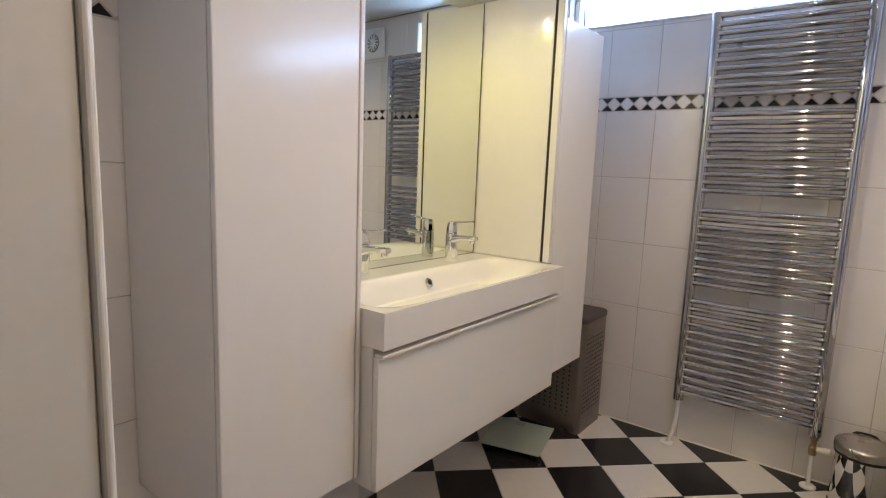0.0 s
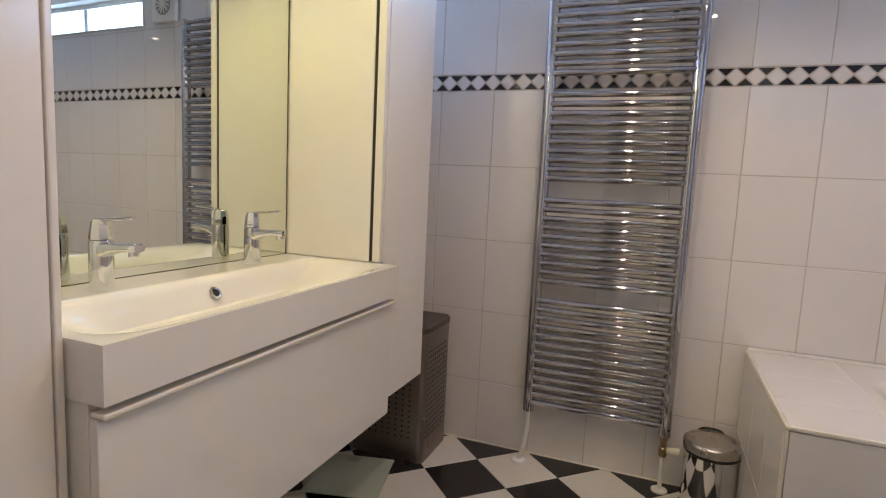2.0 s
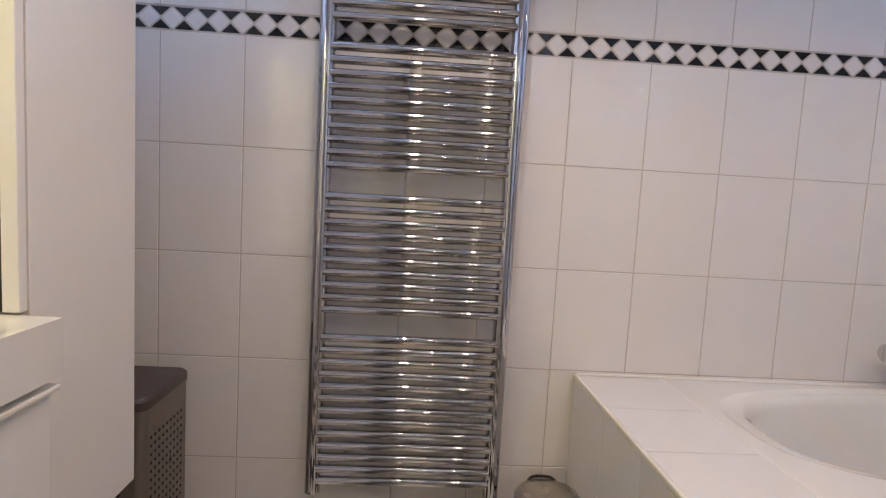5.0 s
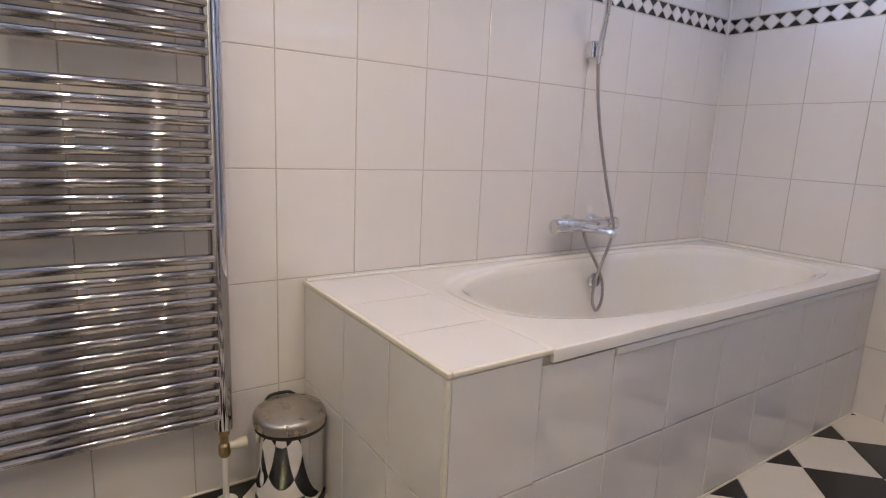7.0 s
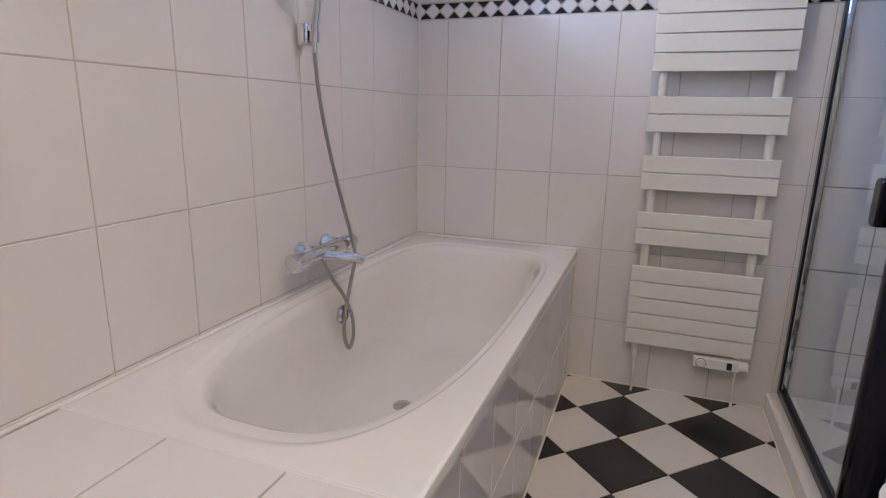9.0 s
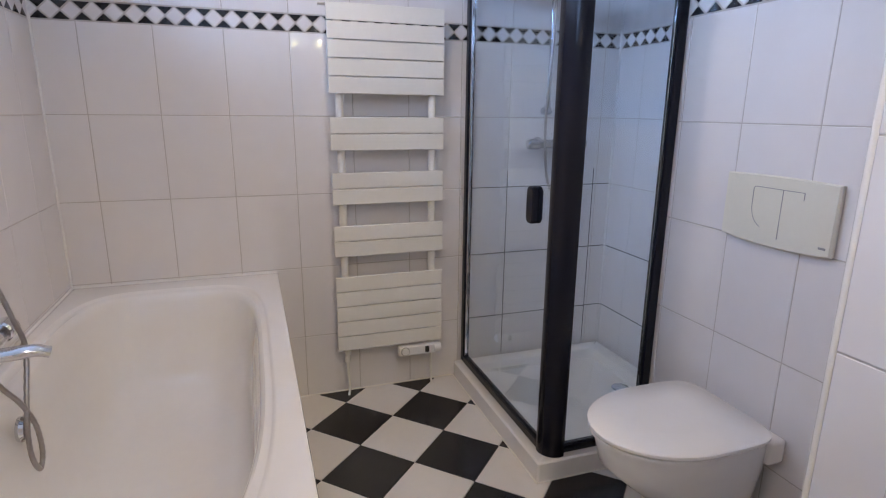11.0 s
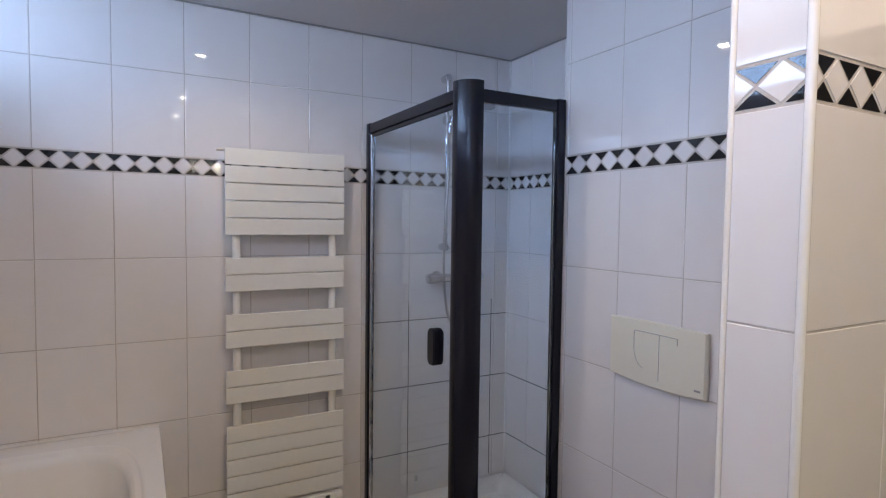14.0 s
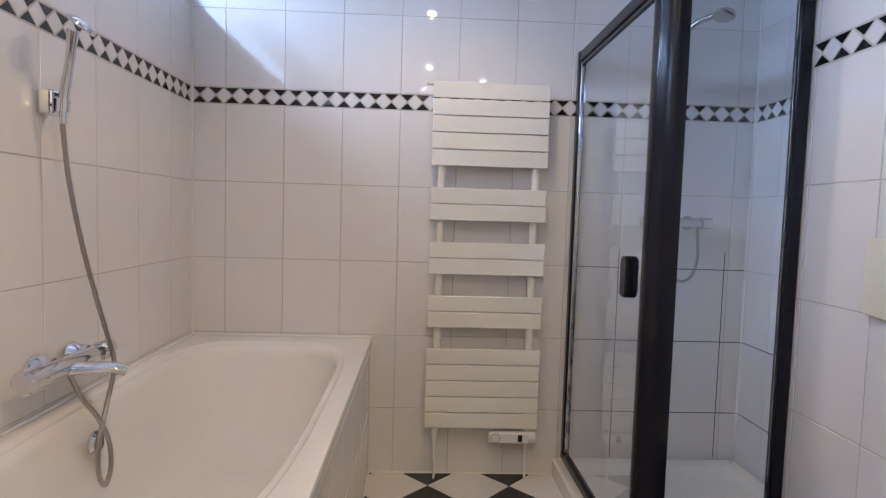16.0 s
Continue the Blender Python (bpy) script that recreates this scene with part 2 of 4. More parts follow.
wall_south = structure("wall_south", [(WX - 0.006, DX0 - 0.03, SY - 0.12, SY, -0.1, H + 0.1), (DX0 - 0.03, PX0 + 0.006, SY - 0.12, SY, 2.08, H + 0.1),
                                      (DX1 + 0.03, PX0 + 0.006, SY - 0.12, SY, -0.1, 2.08)], M_PLASTER, "plain plastered wall around the doorway", "wall")
floor = structure("floor", [(WX - 0.1, EX + 0.1, SHY - 0.1, NY + 0.1, -0.1, -0.008), (WX - 0.1, PX0 + 0.1, -1.2, SHY - 0.1, -0.1, -0.008)], M_FLOORGROUT, "black and white checked tile floor laid diagonally", "floor")
ceiling = structure("ceiling", [(WX - 0.2, EX + 0.2, SHY - 0.2, NY + 0.25, H, H + 0.1), (WX - 0.2, PX0 + 0.2, -1.2, SHY - 0.2, H, H + 0.1)], M_CEIL, "smooth satin grey-white ceiling with recessed spots", "ceiling")
wall_hall = structure("wall_hall", [(WX - 0.2, WX - 0.08, -1.2, SY - 0.15, -0.1, H + 0.1), (PX0 + 0.1, PX0 + 0.2, -1.2, SY - 0.15, -0.1, H + 0.1), (WX - 0.2, PX0 + 0.2, -1.3, -1.2, -0.1, H + 0.1)], M_PLASTER, "plain plastered walls of the landing", "wall")
# the trim's grey paints the dark shadow gap at the ceiling edge
trim = structure("ceiling_edge_gap", [(WX, EX, NY - 0.008, NY - 0.0005, H - 0.006, H), (EX - 0.008, EX - 0.0005, SHY, NY - 0.008, H - 0.006, H), (ALX, EX - 0.008, SHY + 0.0005, SHY + 0.008, H - 0.006, H),
                                  (PX1, ALX, TOY + 0.0005, TOY + 0.008, H - 0.006, H), (WX + 0.0005, WX + 0.008, SY, NY - 0.008, H - 0.006, H)], M_GREY, "thin trim between ceiling and tiles, greyed for its shadow gap", "trim")
# door lining and architrave round the doorway
door_frame = empty("door_1", "white painted door frame of the open doorway", "door frame", kind="structure")
part("jamb", box(DX0 - 0.03, DX0, SY - 0.125, SY + 0.002, 0, 2.05, 0.003), M_PAINT, door_frame)
part("jamb", box(DX1, DX1 + 0.03, SY - 0.125, SY + 0.002, 0, 2.05, 0.003), M_PAINT, door_frame)
part("head", box(DX0 - 0.03, DX1 + 0.03, SY - 0.125, SY + 0.002, 2.05, 2.08, 0.003), M_PAINT, door_frame)
part("architrave", box(DX0 - 0.07, DX0 + 0.008, SY + 0.002, SY + 0.016, 0, 2.09, 0.006, 3), M_PAINT, door_frame)
part("architrave", box(DX1 - 0.008, PX0 - 0.002, SY + 0.002, SY + 0.016, 0, 2.09, 0.006, 3), M_PAINT, door_frame)
part("architrave", box(DX0 + 0.008, DX1 - 0.008, SY + 0.002, SY + 0.016, 2.042, 2.09, 0.006, 3), M_PAINT, door_frame)


# windows under the ceiling
def window(name, x0, x1, lights):
    w = empty(name, "white framed strip window high under the ceiling", "window", kind="structure")
    ya, yb = NY + 0.07, NY + 0.12
    bm = bmesh.new()
    for b in ((x0, x1, ya, yb, SILL, SILL + 0.018), (x0, x1, ya, yb, HEAD - 0.03, HEAD), (x0, x0 + 0.03, ya, yb, SILL + 0.018, HEAD - 0.03), (x1 - 0.03, x1, ya, yb, SILL + 0.018, HEAD - 0.03)):
        box(*b, bevel=0.003, bm=bm)
    part("window_frame", bm, M_PAINT, w)
    part("window_sill", box(x0, x1, NY - 0.004, ya, SILL, SILL + 0.008, 0.002), M_PAINT, w)
    step = (x1 - x0 - 0.06) / lights
    for i in range(lights):
        a = x0 + 0.03 + i * step
        if i:
            part("mullion", box(a - 0.02, a + 0.02, ya + 0.003, yb - 0.003, SILL + 0.018, HEAD - 0.03, 0.003), M_PAINT, w)
        pane = part("pane", box(a + (0.02 if i else 0), a + step - (0.02 if i < lights - 1 else 0), ya + 0.02, ya + 0.026, SILL + 0.018, HEAD - 0.03), M_GLASS, w)
        pane.visible_shadow = False
    lamp("daylight", "AREA", look(((x0 + x1) / 2, NY + 0.145, (SILL + HEAD) / 2), ((x0 + x1) / 2, 0, (SILL + HEAD) / 2 - 0.5)), WIN_W * (x1 - x0), DAY, size=x1 - x0 - 0.06, size_y=HEAD - SILL - 0.05)


window("window_1", W1[0], W1[1], 1)
window("window_2", W2[0], W2[1], 3)


# recessed ceiling spots
def downlight(x, y, z=H, lit=True):
    d = empty("ceiling_spot", "small recessed chrome ceiling spot, lit", "ceiling light", (x, y, z), group="ceiling spots")
    part("ring", lathe([(0.027, -0.001), (0.040, -0.001), (0.041, -0.005), (0.036, -0.008), (0.027, -0.006)]), M_CHROME, d, smooth=True)
    part("bulb", lathe([(0.001, -0.0045), (0.026, -0.0045), (0.026, -0.001), (0.001, -0.001)], sides=24), M_GLOW, d, "glowing halogen bulb")
    lamp("spot_light", "SPOT", look((x, y, z - 0.02), (x, y, 0)), DOWN_W * 4, WARM, spot=150, radius=0.02)


for x, y in DOWN:
    downlight(x, y)

# ---------------------------------------------------------------- vanity corner
VX, VY0, VY1, VZ0, VZ1 = -0.055, 1.558, 2.612, 0.425, 0.94
MX = -0.522
# mirror on the wall between the tall cabinets
mirror = tagged(part("mirror", box(-0.006, 0, -0.523, 0.522, VZ1 + 0.0006, 2.02, 0.0015, 1), M_MIRROR), "large frameless wall mirror above the washbasin", "mirror")
part("backing_board", box(-0.016, -0.006, -0.522, 0.521, VZ1 + 0.0006, 2.02), M_PAINT, mirror)
part("bottom_seam", box(-0.004, 0.0010, -0.523, 0.522, VZ1 + 0.0004, VZ1 + 0.0017), M_DARK, mirror, "thin dark joint along the basin")
part("side_seam", box(-0.004, 0.0010, 0.5200, 0.522, VZ1 + 0.0020, 2.018), M_DARK, mirror, "thin dark joint along the panel")
mirror.matrix_basis = pose(-0.520, (VY0 + VY1) / 2, 0, 0, 0, -1.6)

basin = empty("washbasin", "wide glossy white double washbasin with a shallow trough", "washbasin")


def trough():
    """Slab with a sloping trough sunk into its top."""
    bm = bmesh.new()
    x0, x1, y0, y1, zb = MX - 0.012, VX, VY0 + 0.001, VY1, 0.838
    nx, ny = 46, 96
    rows = []
    for i in range(nx + 1):
        row = []
        for j in range(ny + 1):
            u, v = i / nx, j / ny
            x, y = x0 + (x1 - x0) * u, y0 + (y1 - y0) * v
            a = min(max((x - (x0 + 0.149)) / 0.055, 0), 1) * min(max((x1 - 0.007 - x) / 0.13, 0), 1)
            b = min(max((y - y0 - 0.008) / 0.24, 0), 1) * min(max((y1 - 0.008 - y) / 0.24, 0), 1)
            s = (a * a * (3 - 2 * a)) * (b * b * (3 - 2 * b))
            row.append(bm.verts.new((x, y, VZ1 - 0.078 * s)))
        rows.append(row)
    for i in range(nx):
        for j in range(ny):
            bm.faces.new((rows[i][j], rows[i + 1][j], rows[i + 1][j + 1], rows[i][j + 1]))
    rim = [rows[i][0] for i in range(nx + 1)] + [rows[nx][j] for j in range(1, ny + 1)] + [rows[i][ny] for i in range(nx - 1, -1, -1)] + [rows[0][j] for j in range(ny - 1, 0, -1)]
    low = [bm.verts.new((v.co.x, v.co.y, zb)) for v in rim]
    for k in range(len(rim)):
        n = (k + 1) % len(rim)
        bm.faces.new((rim[k], low[k], low[n], rim[n]))
    bm.faces.new(low)
    bmesh.ops.recalc_face_normals(bm, faces=bm.faces)
    return bm


part("slab", trough(), M_ACRYLIC, basin, smooth=True)
ov = part("overflow_ring", lathe([(0.011, -0.002), (0.018, -0.002), (0.019, 0.003), (0.016, 0.005), (0.011, 0.004)], (0, 0, 0), 24), M_CHROME, basin, "chrome overflow ring", smooth=True)
ov.matrix_local = pose(-0.352, 2.105, 0.897, 0, 54, 0)
# dark disc paints the shaded opening within the ring
ov2 = part("overflow_hole", lathe([(0.001, 0.0012), (0.0112, 0.0012), (0.0112, -0.002), (0.001, -0.002)], sides=20), M_DARK, basin)
ov2.matrix_local = pose(-0.352, 2.105, 0.897, 0, 54, 0)

vanity = empty("vanity_unit", "wall-hung glossy white vanity unit with one wide drawer", "vanity unit")
part("carcass", box(MX + 0.002, VX - 0.043, VY0 + 0.004, VY1 - 0.004, VZ0, 0.836, 0.002), M_LACQUER, vanity)
drawer = part("drawer_front", box(VX - 0.041, VX - 0.021, VY0 + 0.004, VY1 - 0.004, VZ0 + 0.002, 0.812, 0.002), M_LACQUER, vanity)
part("handle", box(VX - 0.038, VX - 0.004, VY0 + 0.004, VY1 - 0.002, 0.813, 0.823, 0.003, 3), M_PAINT, drawer, "full-width white grip rail")


def tap(y):
    """A single-lever mixer standing on the basin's back ledge."""
    t = empty("basin_mixer", "chrome single-lever basin mixer on the basin ledge", "tap", (-0.447, y, VZ1), group="basin mixers")
    part("body", lathe([(0.001, 0), (0.0255, 0), (0.026, 0.002), (0.0258, 0.106), (0.024, 0.1125), (0.001, 0.113)]), M_CHROME, t, smooth=True)
    n = 20
    loops = []
    for x, w, h, z in ((0.004, 0.0235, 0.020, 0.088), (0.022, 0.0215, 0.017, 0.092), (0.05, 0.018, 0.0115, 0.0985), (0.09, 0.0165, 0.0095, 0.1015), (0.116, 0.0165, 0.010, 0.1025), (0.121, 0.014, 0.008, 0.1025)):
        loops.append([(x, w * math.copysign(abs(math.cos(a)) ** 0.6, math.cos(a)), z + h * math.copysign(abs(math.sin(a)) ** 0.6, math.sin(a))) for a in (2 * math.pi * k / n for k in range(n))])
    part("spout", loft(loops), M_CHROME, t, smooth=True)
    part("aerator", lathe([(0.001, 0.083), (0.0115, 0.083), (0.012, 0.087), (0.012, 0.096), (0.001, 0.097)], (0.104, 0, 0), 20), M_CHROME, t, smooth=True)
    cap = part("cartridge_cap", lathe([(0.001, 0.114), (0.0245, 0.114), (0.025, 0.117), (0.021, 0.150), (0.017, 0.160), (0.001, 0.162)], sides=8), M_CHROME, t, smooth=True)
    part("lever", tube(spline([(-0.012, 0, 0.152), (0.02, 0, 0.160), (0.06, 0, 0.164), (0.105, 0, 0.170)], 4), [0.010] * 4 + [0.009] * 4 + [0.008] * 4 + [0.0075], 12, squash=0.42), M_CHROME, cap, smooth=True)


tap(1.855)
tap(2.362)

# tall cabinets on both sides of the mirror, and the panels that close the niche
cabinet = empty("tall_cabinet", "wall-hung glossy white tall cabinet at the end of the vanity", "cabinet", group="tall cabinets")
part("carcass", box(WX, -0.152, 2.640, 3.010, 0.436, 1.92, 0.002), M_SATIN, cabinet)
part("door", box(-0.149, -0.130, 2.640, 3.010, 0.434, 1.922, 0.002), M_SATIN, cabinet)
panel = tagged(part("niche_panel", box(MX, -0.172, 2.613, 2.631, 0.9406, 2.035, 0.0015, 1), M_SATIN), "tall white side panel closing the mirror niche", "panel", "niche panels")
part("edge_strip", box(-0.160, -0.131, 2.6145, 2.637, 0.942, 2.035, 0.002), M_SATIN, panel)
# the slit is closed by a dark strip that paints its shade
part("shadow_gap", box(-0.172, -0.160, 2.618, 2.634, 0.943, 2.033), M_DARK, panel, "dark strip filling the edge gap, coloured as its shade")
cabinet2 = empty("tall_cabinet", "wall-hung glossy white tall cabinet beside the doorway", "cabinet", group="tall cabinets")
part("carcass", box(WX, -0.164, 1.147, 1.549, 0.455, 2.12, 0.002), M_SATIN, cabinet2)
part("door", box(-0.161, -0.142, 1.147, 1.539, 0.453, 2.122, 0.003), M_SATIN, cabinet2)
part("edge_strip", box(-0.160, -0.140, 1.542, 1.556, 0.453, 2.12, 0.003), M_SATIN, cabinet2)

# halogen lights at the top of the mirror niche
bar = empty("mirror_light", "slim white light board with halogen spots over the mirror", "wall lamp", (-0.46, 2.09, 2.03))
place(part("board", box(MX - 0.028, -0.36, 1.574, 2.611, 2.022, 2.045, 0.003), M_PAINT), bar)
for y in (1.70, 1.94, 2.18):
    place(part("bulb", lathe([(0.001, -0.018), (0.008, -0.0165), (0.014, -0.011), (0.0165, -0.004), (0.017, 0.0), (0.001, 0.0)], (-0.43, y, 2.022), 20), M_GLOW, label="glowing halogen bulb", smooth=True), bar)
    lamp("niche_spot", "SPOT", look((-0.43, y, 1.982), (-0.40, y, 0)), NICHE_W * 4, (1.0, 0.90, 0.20), spot=178, radius=0.02)

# laundry hamper
hamper = empty("laundry_hamper", "brushed steel laundry hamper with perforated sides and dark lid", "laundry basket", (-0.32, 3.22, 0))


def rounded(x0, x1, y0, y1, r, z, n=5):
    out = []
    for cx, cy, a in ((x1 - r, y1 - r, 0), (x0 + r, y1 - r, 90), (x0 + r, y0 + r, 180), (x1 - r, y0 + r, 270)):
        for k in range(n + 1):
            t = radians(a + 90 * k / n)
            out.append((cx + r * math.cos(t), cy + r * math.sin(t), z))
    return out


hx0, hx1, hy0, hy1 = -0.49, -0.138, 3.075, 3.365
place(part("body", loft([rounded(hx0, hx1, hy0, hy1, 0.028, z) for z in (0.0, 0.577)]), M_HAMPER, smooth=True), hamper)
place(part("lid", loft([rounded(hx0 - 0.003, hx1 + 0.003, hy0 - 0.003, hy1 + 0.003, 0.030, z) for z in (0.579, 0.602)] + [rounded(hx0 + 0.006, hx1 - 0.006, hy0 + 0.006, hy1 - 0.006, 0.024, 0.610)]), M_HAMPERLID, label="dark brushed lid", smooth=True), hamper)
# solid dark plugs paint the shade inside the punched holes
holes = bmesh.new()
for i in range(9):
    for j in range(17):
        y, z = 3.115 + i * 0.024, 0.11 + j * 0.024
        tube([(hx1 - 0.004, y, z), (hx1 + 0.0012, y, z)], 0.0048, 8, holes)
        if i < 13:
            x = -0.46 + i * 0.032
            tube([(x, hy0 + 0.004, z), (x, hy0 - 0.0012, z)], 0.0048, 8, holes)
ho = place(part("hole_pattern", holes, M_DARK, label="rows of dark dots for the shade in punched round holes"), hamper)
ho["kind"] = "stuff"

# bathroom scale under the vanity
scale = empty("bathroom_scale", "pale green glass bathroom scale on the floor", "scale", (-0.345, 2.83, 0.0))
scale.rotation_euler = (0, 0, radians(14))
part("platform", box(-0.15, 0.15, -0.155, 0.155, 0.022, 0.030, 0.003), M_SCALE, scale)
part("display", box(-0.045, 0.005, 0.105, 0.135, 0.0302, 0.0312), M_GREY, scale, "small grey display")
for sx in (-1, 1):
    for sy in (-1, 1):
        part("foot", lathe([(0.001, 0), (0.018, 0), (0.02, 0.004), (0.02, 0.0219), (0.001, 0.0219)], (sx * 0.11, sy * 0.115, 0), 16), M_DARK, scale)

# ---------------------------------------------------------------- chrome towel radiator
rad = empty("towel_radiator", "tall chrome towel radiator with four groups of round bars", "radiator", (0.54, NY, 0.24))
RX0, RX1, RY = 0.262, 0.826, 3.325
for x in (RX0, RX1):
    place(part("upright", tube([(x, RY, 0.232), (x, RY, 0.238), (x, RY, 2.045), (x, RY, 2.05)], [0.016, 0.0245, 0.0245, 0.016], 24), M_RAIL, smooth=True), rad)
bar_mesh = None
for top, count in ((2.03, 10), (1.602, 10), (1.167, 10), (0.737, 13)):
    for i in range(count):
        z = top - i * 0.038
        if bar_mesh is None:
            pts = [(-0.270, -0.010, 0), (0.270, -0.010, 0)]
            first = part("bar", tube(pts, 0.0132, 20), M_DARKCHROME, smooth=True)
            bar_mesh = first.data
            ob = first
        else:
            ob = new("bar", bar_mesh)
        ob.location = (0.544, RY, z)
        place(ob, rad)
for x in (RX0 + 0.10, RX1 - 0.10):
    for z in (1.90, 0.36):
        place(part("bracket", tube([(x, RY - 0.005, z), (x, NY, z)], 0.011, 12), M_CHROME, smooth=True), rad)
place(part("supply_pipe", tube(spline([(RX0, RY, 0.232), (RX0, RY, 0.15), (RX0 - 0.012, RY - 0.005, 0.06), (RX0 - 0.03, RY - 0.01, 0.0)], 5), 0.009, 10), M_WHITEPLASTIC, label="white painted supply pipe", smooth=True), rad)
place(part("supply_pipe", tube([(RX1, RY, 0.17), (RX1, RY, 0.0)], 0.009, 10), M_WHITEPLASTIC, label="white painted supply pipe", smooth=True), rad)
place(part("floor_rosette", lathe([(0.009, 0.0), (0.032, 0.0), (0.032, 0.006), (0.026, 0.010), (0.009, 0.011)], (RX1, RY, 0)), M_WHITEPLASTIC, smooth=True), rad)
place(part("floor_rosette", lathe([(0.009, 0.0), (0.032, 0.0), (0.032, 0.006), (0.026, 0.010), (0.009, 0.011)], (RX0 - 0.03, RY - 0.01, 0)), M_WHITEPLASTIC, smooth=True), rad)
valve = place(part("valve", lathe([(0.001, 0.150), (0.014, 0.150), (0.017, 0.158), (0.017, 0.185), (0.012, 0.192), (0.012, 0.215), (0.016, 0.220), (0.016, 0.233), (0.001, 0.234)], (RX1, RY, 0), 10), M_BRASS, label="tarnished brass valve"), rad)
part("knob", lathe([(0.001, 0.012), (0.012, 0.012), (0.013, 0.030), (0.016, 0.034), (0.017, 0.062), (0.001, 0.064)], (RX1, RY, 0.178), 14, "x"), M_CREAM, valve, "cream plastic knob", smooth=True)

# pedal bin
bin_ = empty("pedal_bin", "small polished steel pedal bin with domed lid", "bin", (0.998, 3.262, 0))
part("body", lathe([(0.001, 0.0), (0.097, 0.0), (0.099, 0.004), (0.099, 0.243), (0.001, 0.244)], sides=56), M_CHROME, bin_, smooth=True)
part("base_ring", lathe([(0.098, 0.0), (0.102, 0.0), (0.102, 0.016), (0.098, 0.018)], sides=56), M_DARK, bin_, "black plastic foot ring", smooth=True)
part("rim", lathe([(0.0975, 0.236), (0.101, 0.236), (0.102, 0.242), (0.101, 0.247), (0.0975, 0.247)], sides=56), M_DARK, bin_, "dark plastic rim under the lid", smooth=True)
part("lid", lathe([(0.100, 0.248), (0.1045, 0.249), (0.105, 0.272), (0.102, 0.280), (0.094, 0.285), (0.06, 0.290), (0.02, 0.293), (0.001, 0.2935)], sides=56), M_STEEL, bin_, "brushed steel lid", smooth=True)
part("hinge", tube(spline([(-0.045, 0.088, 0.280), (-0.025, 0.102, 0.287), (0.025, 0.102, 0.287), (0.045, 0.088, 0.280)], 4), 0.005, 8), M_DARK, bin_, "black plastic lid hinge", smooth=True)
part("pedal", box(-0.025, 0.025, -0.126, -0.095, 0.006, 0.016, 0.003), M_DARK, bin_)

# ---------------------------------------------------------------- bath
BX0, BX1, BY0, BY1, BZ = 1.378, EX - 0.004, 2.606, NY - 0.004, 0.624
tub = empty("bathtub", "glossy white acrylic built-in bathtub, empty", "bathtub")


def bath_loops():
    cx, cy, n = 2.33, (BY0 + BY1) / 2 + 0.012, 96
    def basin_loop(west, east, half, z, dx=0.0):
        out = []
        for k in range(n):
            t = 2 * math.pi * k / n
            c, s = math.cos(t), math.sin(t)
            if c < 0:
                e, a = 2 / 2.9, west
            else:
                e, a = 2 / 4.6, east
            out.append((cx + dx + a * math.copysign(abs(c) ** e, c), cy + half * math.copysign(abs(s) ** e, s), z))
        return out
    def rim_loop(inset, z):
        x0, x1, y0, y1 = BX0 + inset, BX1 - inset, BY0 + inset, BY1 - inset
        out = []
        for k in range(n):
            t = 2 * math.pi * k / n
            c, s = math.cos(t), math.sin(t)
            base = basin_loop(0.85, 0.77, 0.315, 0)[k]
            dx, dy = base[0] - cx, base[1] - cy
            f = min(((x1 - cx) / dx) if dx > 1e-9 else ((x0 - cx) / dx if dx < -1e-9 else 1e9), ((y1 - cy) / dy) if dy > 1e-9 else ((y0 - cy) / dy if dy < -1e-9 else 1e9))
            out.append([cx + dx * f, cy + dy * f, z])
        for corner in ((x0, y0), (x0, y1), (x1, y0), (x1, y1)):
            best = min(range(n), key=lambda k: (out[k][0] - corner[0]) ** 2 + (out[k][1] - corner[1]) ** 2)
            out[best] = [corner[0], corner[1], z]
        return [tuple(p) for p in out]
    return [rim_loop(0.006, BZ - 0.035), rim_loop(0.0, BZ - 0.030), rim_loop(0.0, BZ - 0.006), rim_loop(0.002, BZ - 0.0015), rim_loop(0.006, BZ), rim_loop(0.012, BZ),
            basin_loop(0.915, 0.798, 0.353, BZ), basin_loop(0.903, 0.792, 0.348, BZ - 0.001), basin_loop(0.890, 0.786, 0.343, BZ - 0.006), basin_loop(0.877, 0.780, 0.339, BZ - 0.009), basin_loop(0.848, 0.764, 0.324, BZ - 0.010), basin_loop(0.832, 0.754, 0.316, BZ - 0.018),
            basin_loop(0.812, 0.742, 0.308, BZ - 0.040), basin_loop(0.765, 0.715, 0.293, BZ - 0.16), basin_loop(0.69, 0.66, 0.272, BZ - 0.30),
            basin_loop(0.60, 0.60, 0.240, BZ - 0.352), basin_loop(0.54, 0.53, 0.205, BZ - 0.376), basin_loop(0.40, 0.40, 0.13, BZ - 0.384), basin_loop(0.12, 0.12, 0.04, BZ - 0.386)]


part("shell", loft(bath_loops(), cap_first=False), M_ACRYLIC, tub, smooth=True)
part("drain", lathe([(0.001, 0.004), (0.024, 0.006), (0.033, 0.003), (0.034, 0.0), (0.001, -0.002)], (2.265, 3.04, BZ - 0.381), 28), M_CHROME, tub, "chrome drain plug", smooth=True)
part("overflow", lathe([(0.001, 0.0), (0.033, 0.0), (0.034, -0.008), (0.026, -0.016), (0.001, -0.017)], (2.305, 3.296, BZ - 0.10), 24, "y"), M_CHROME, tub, "chrome overflow cap", smooth=True)

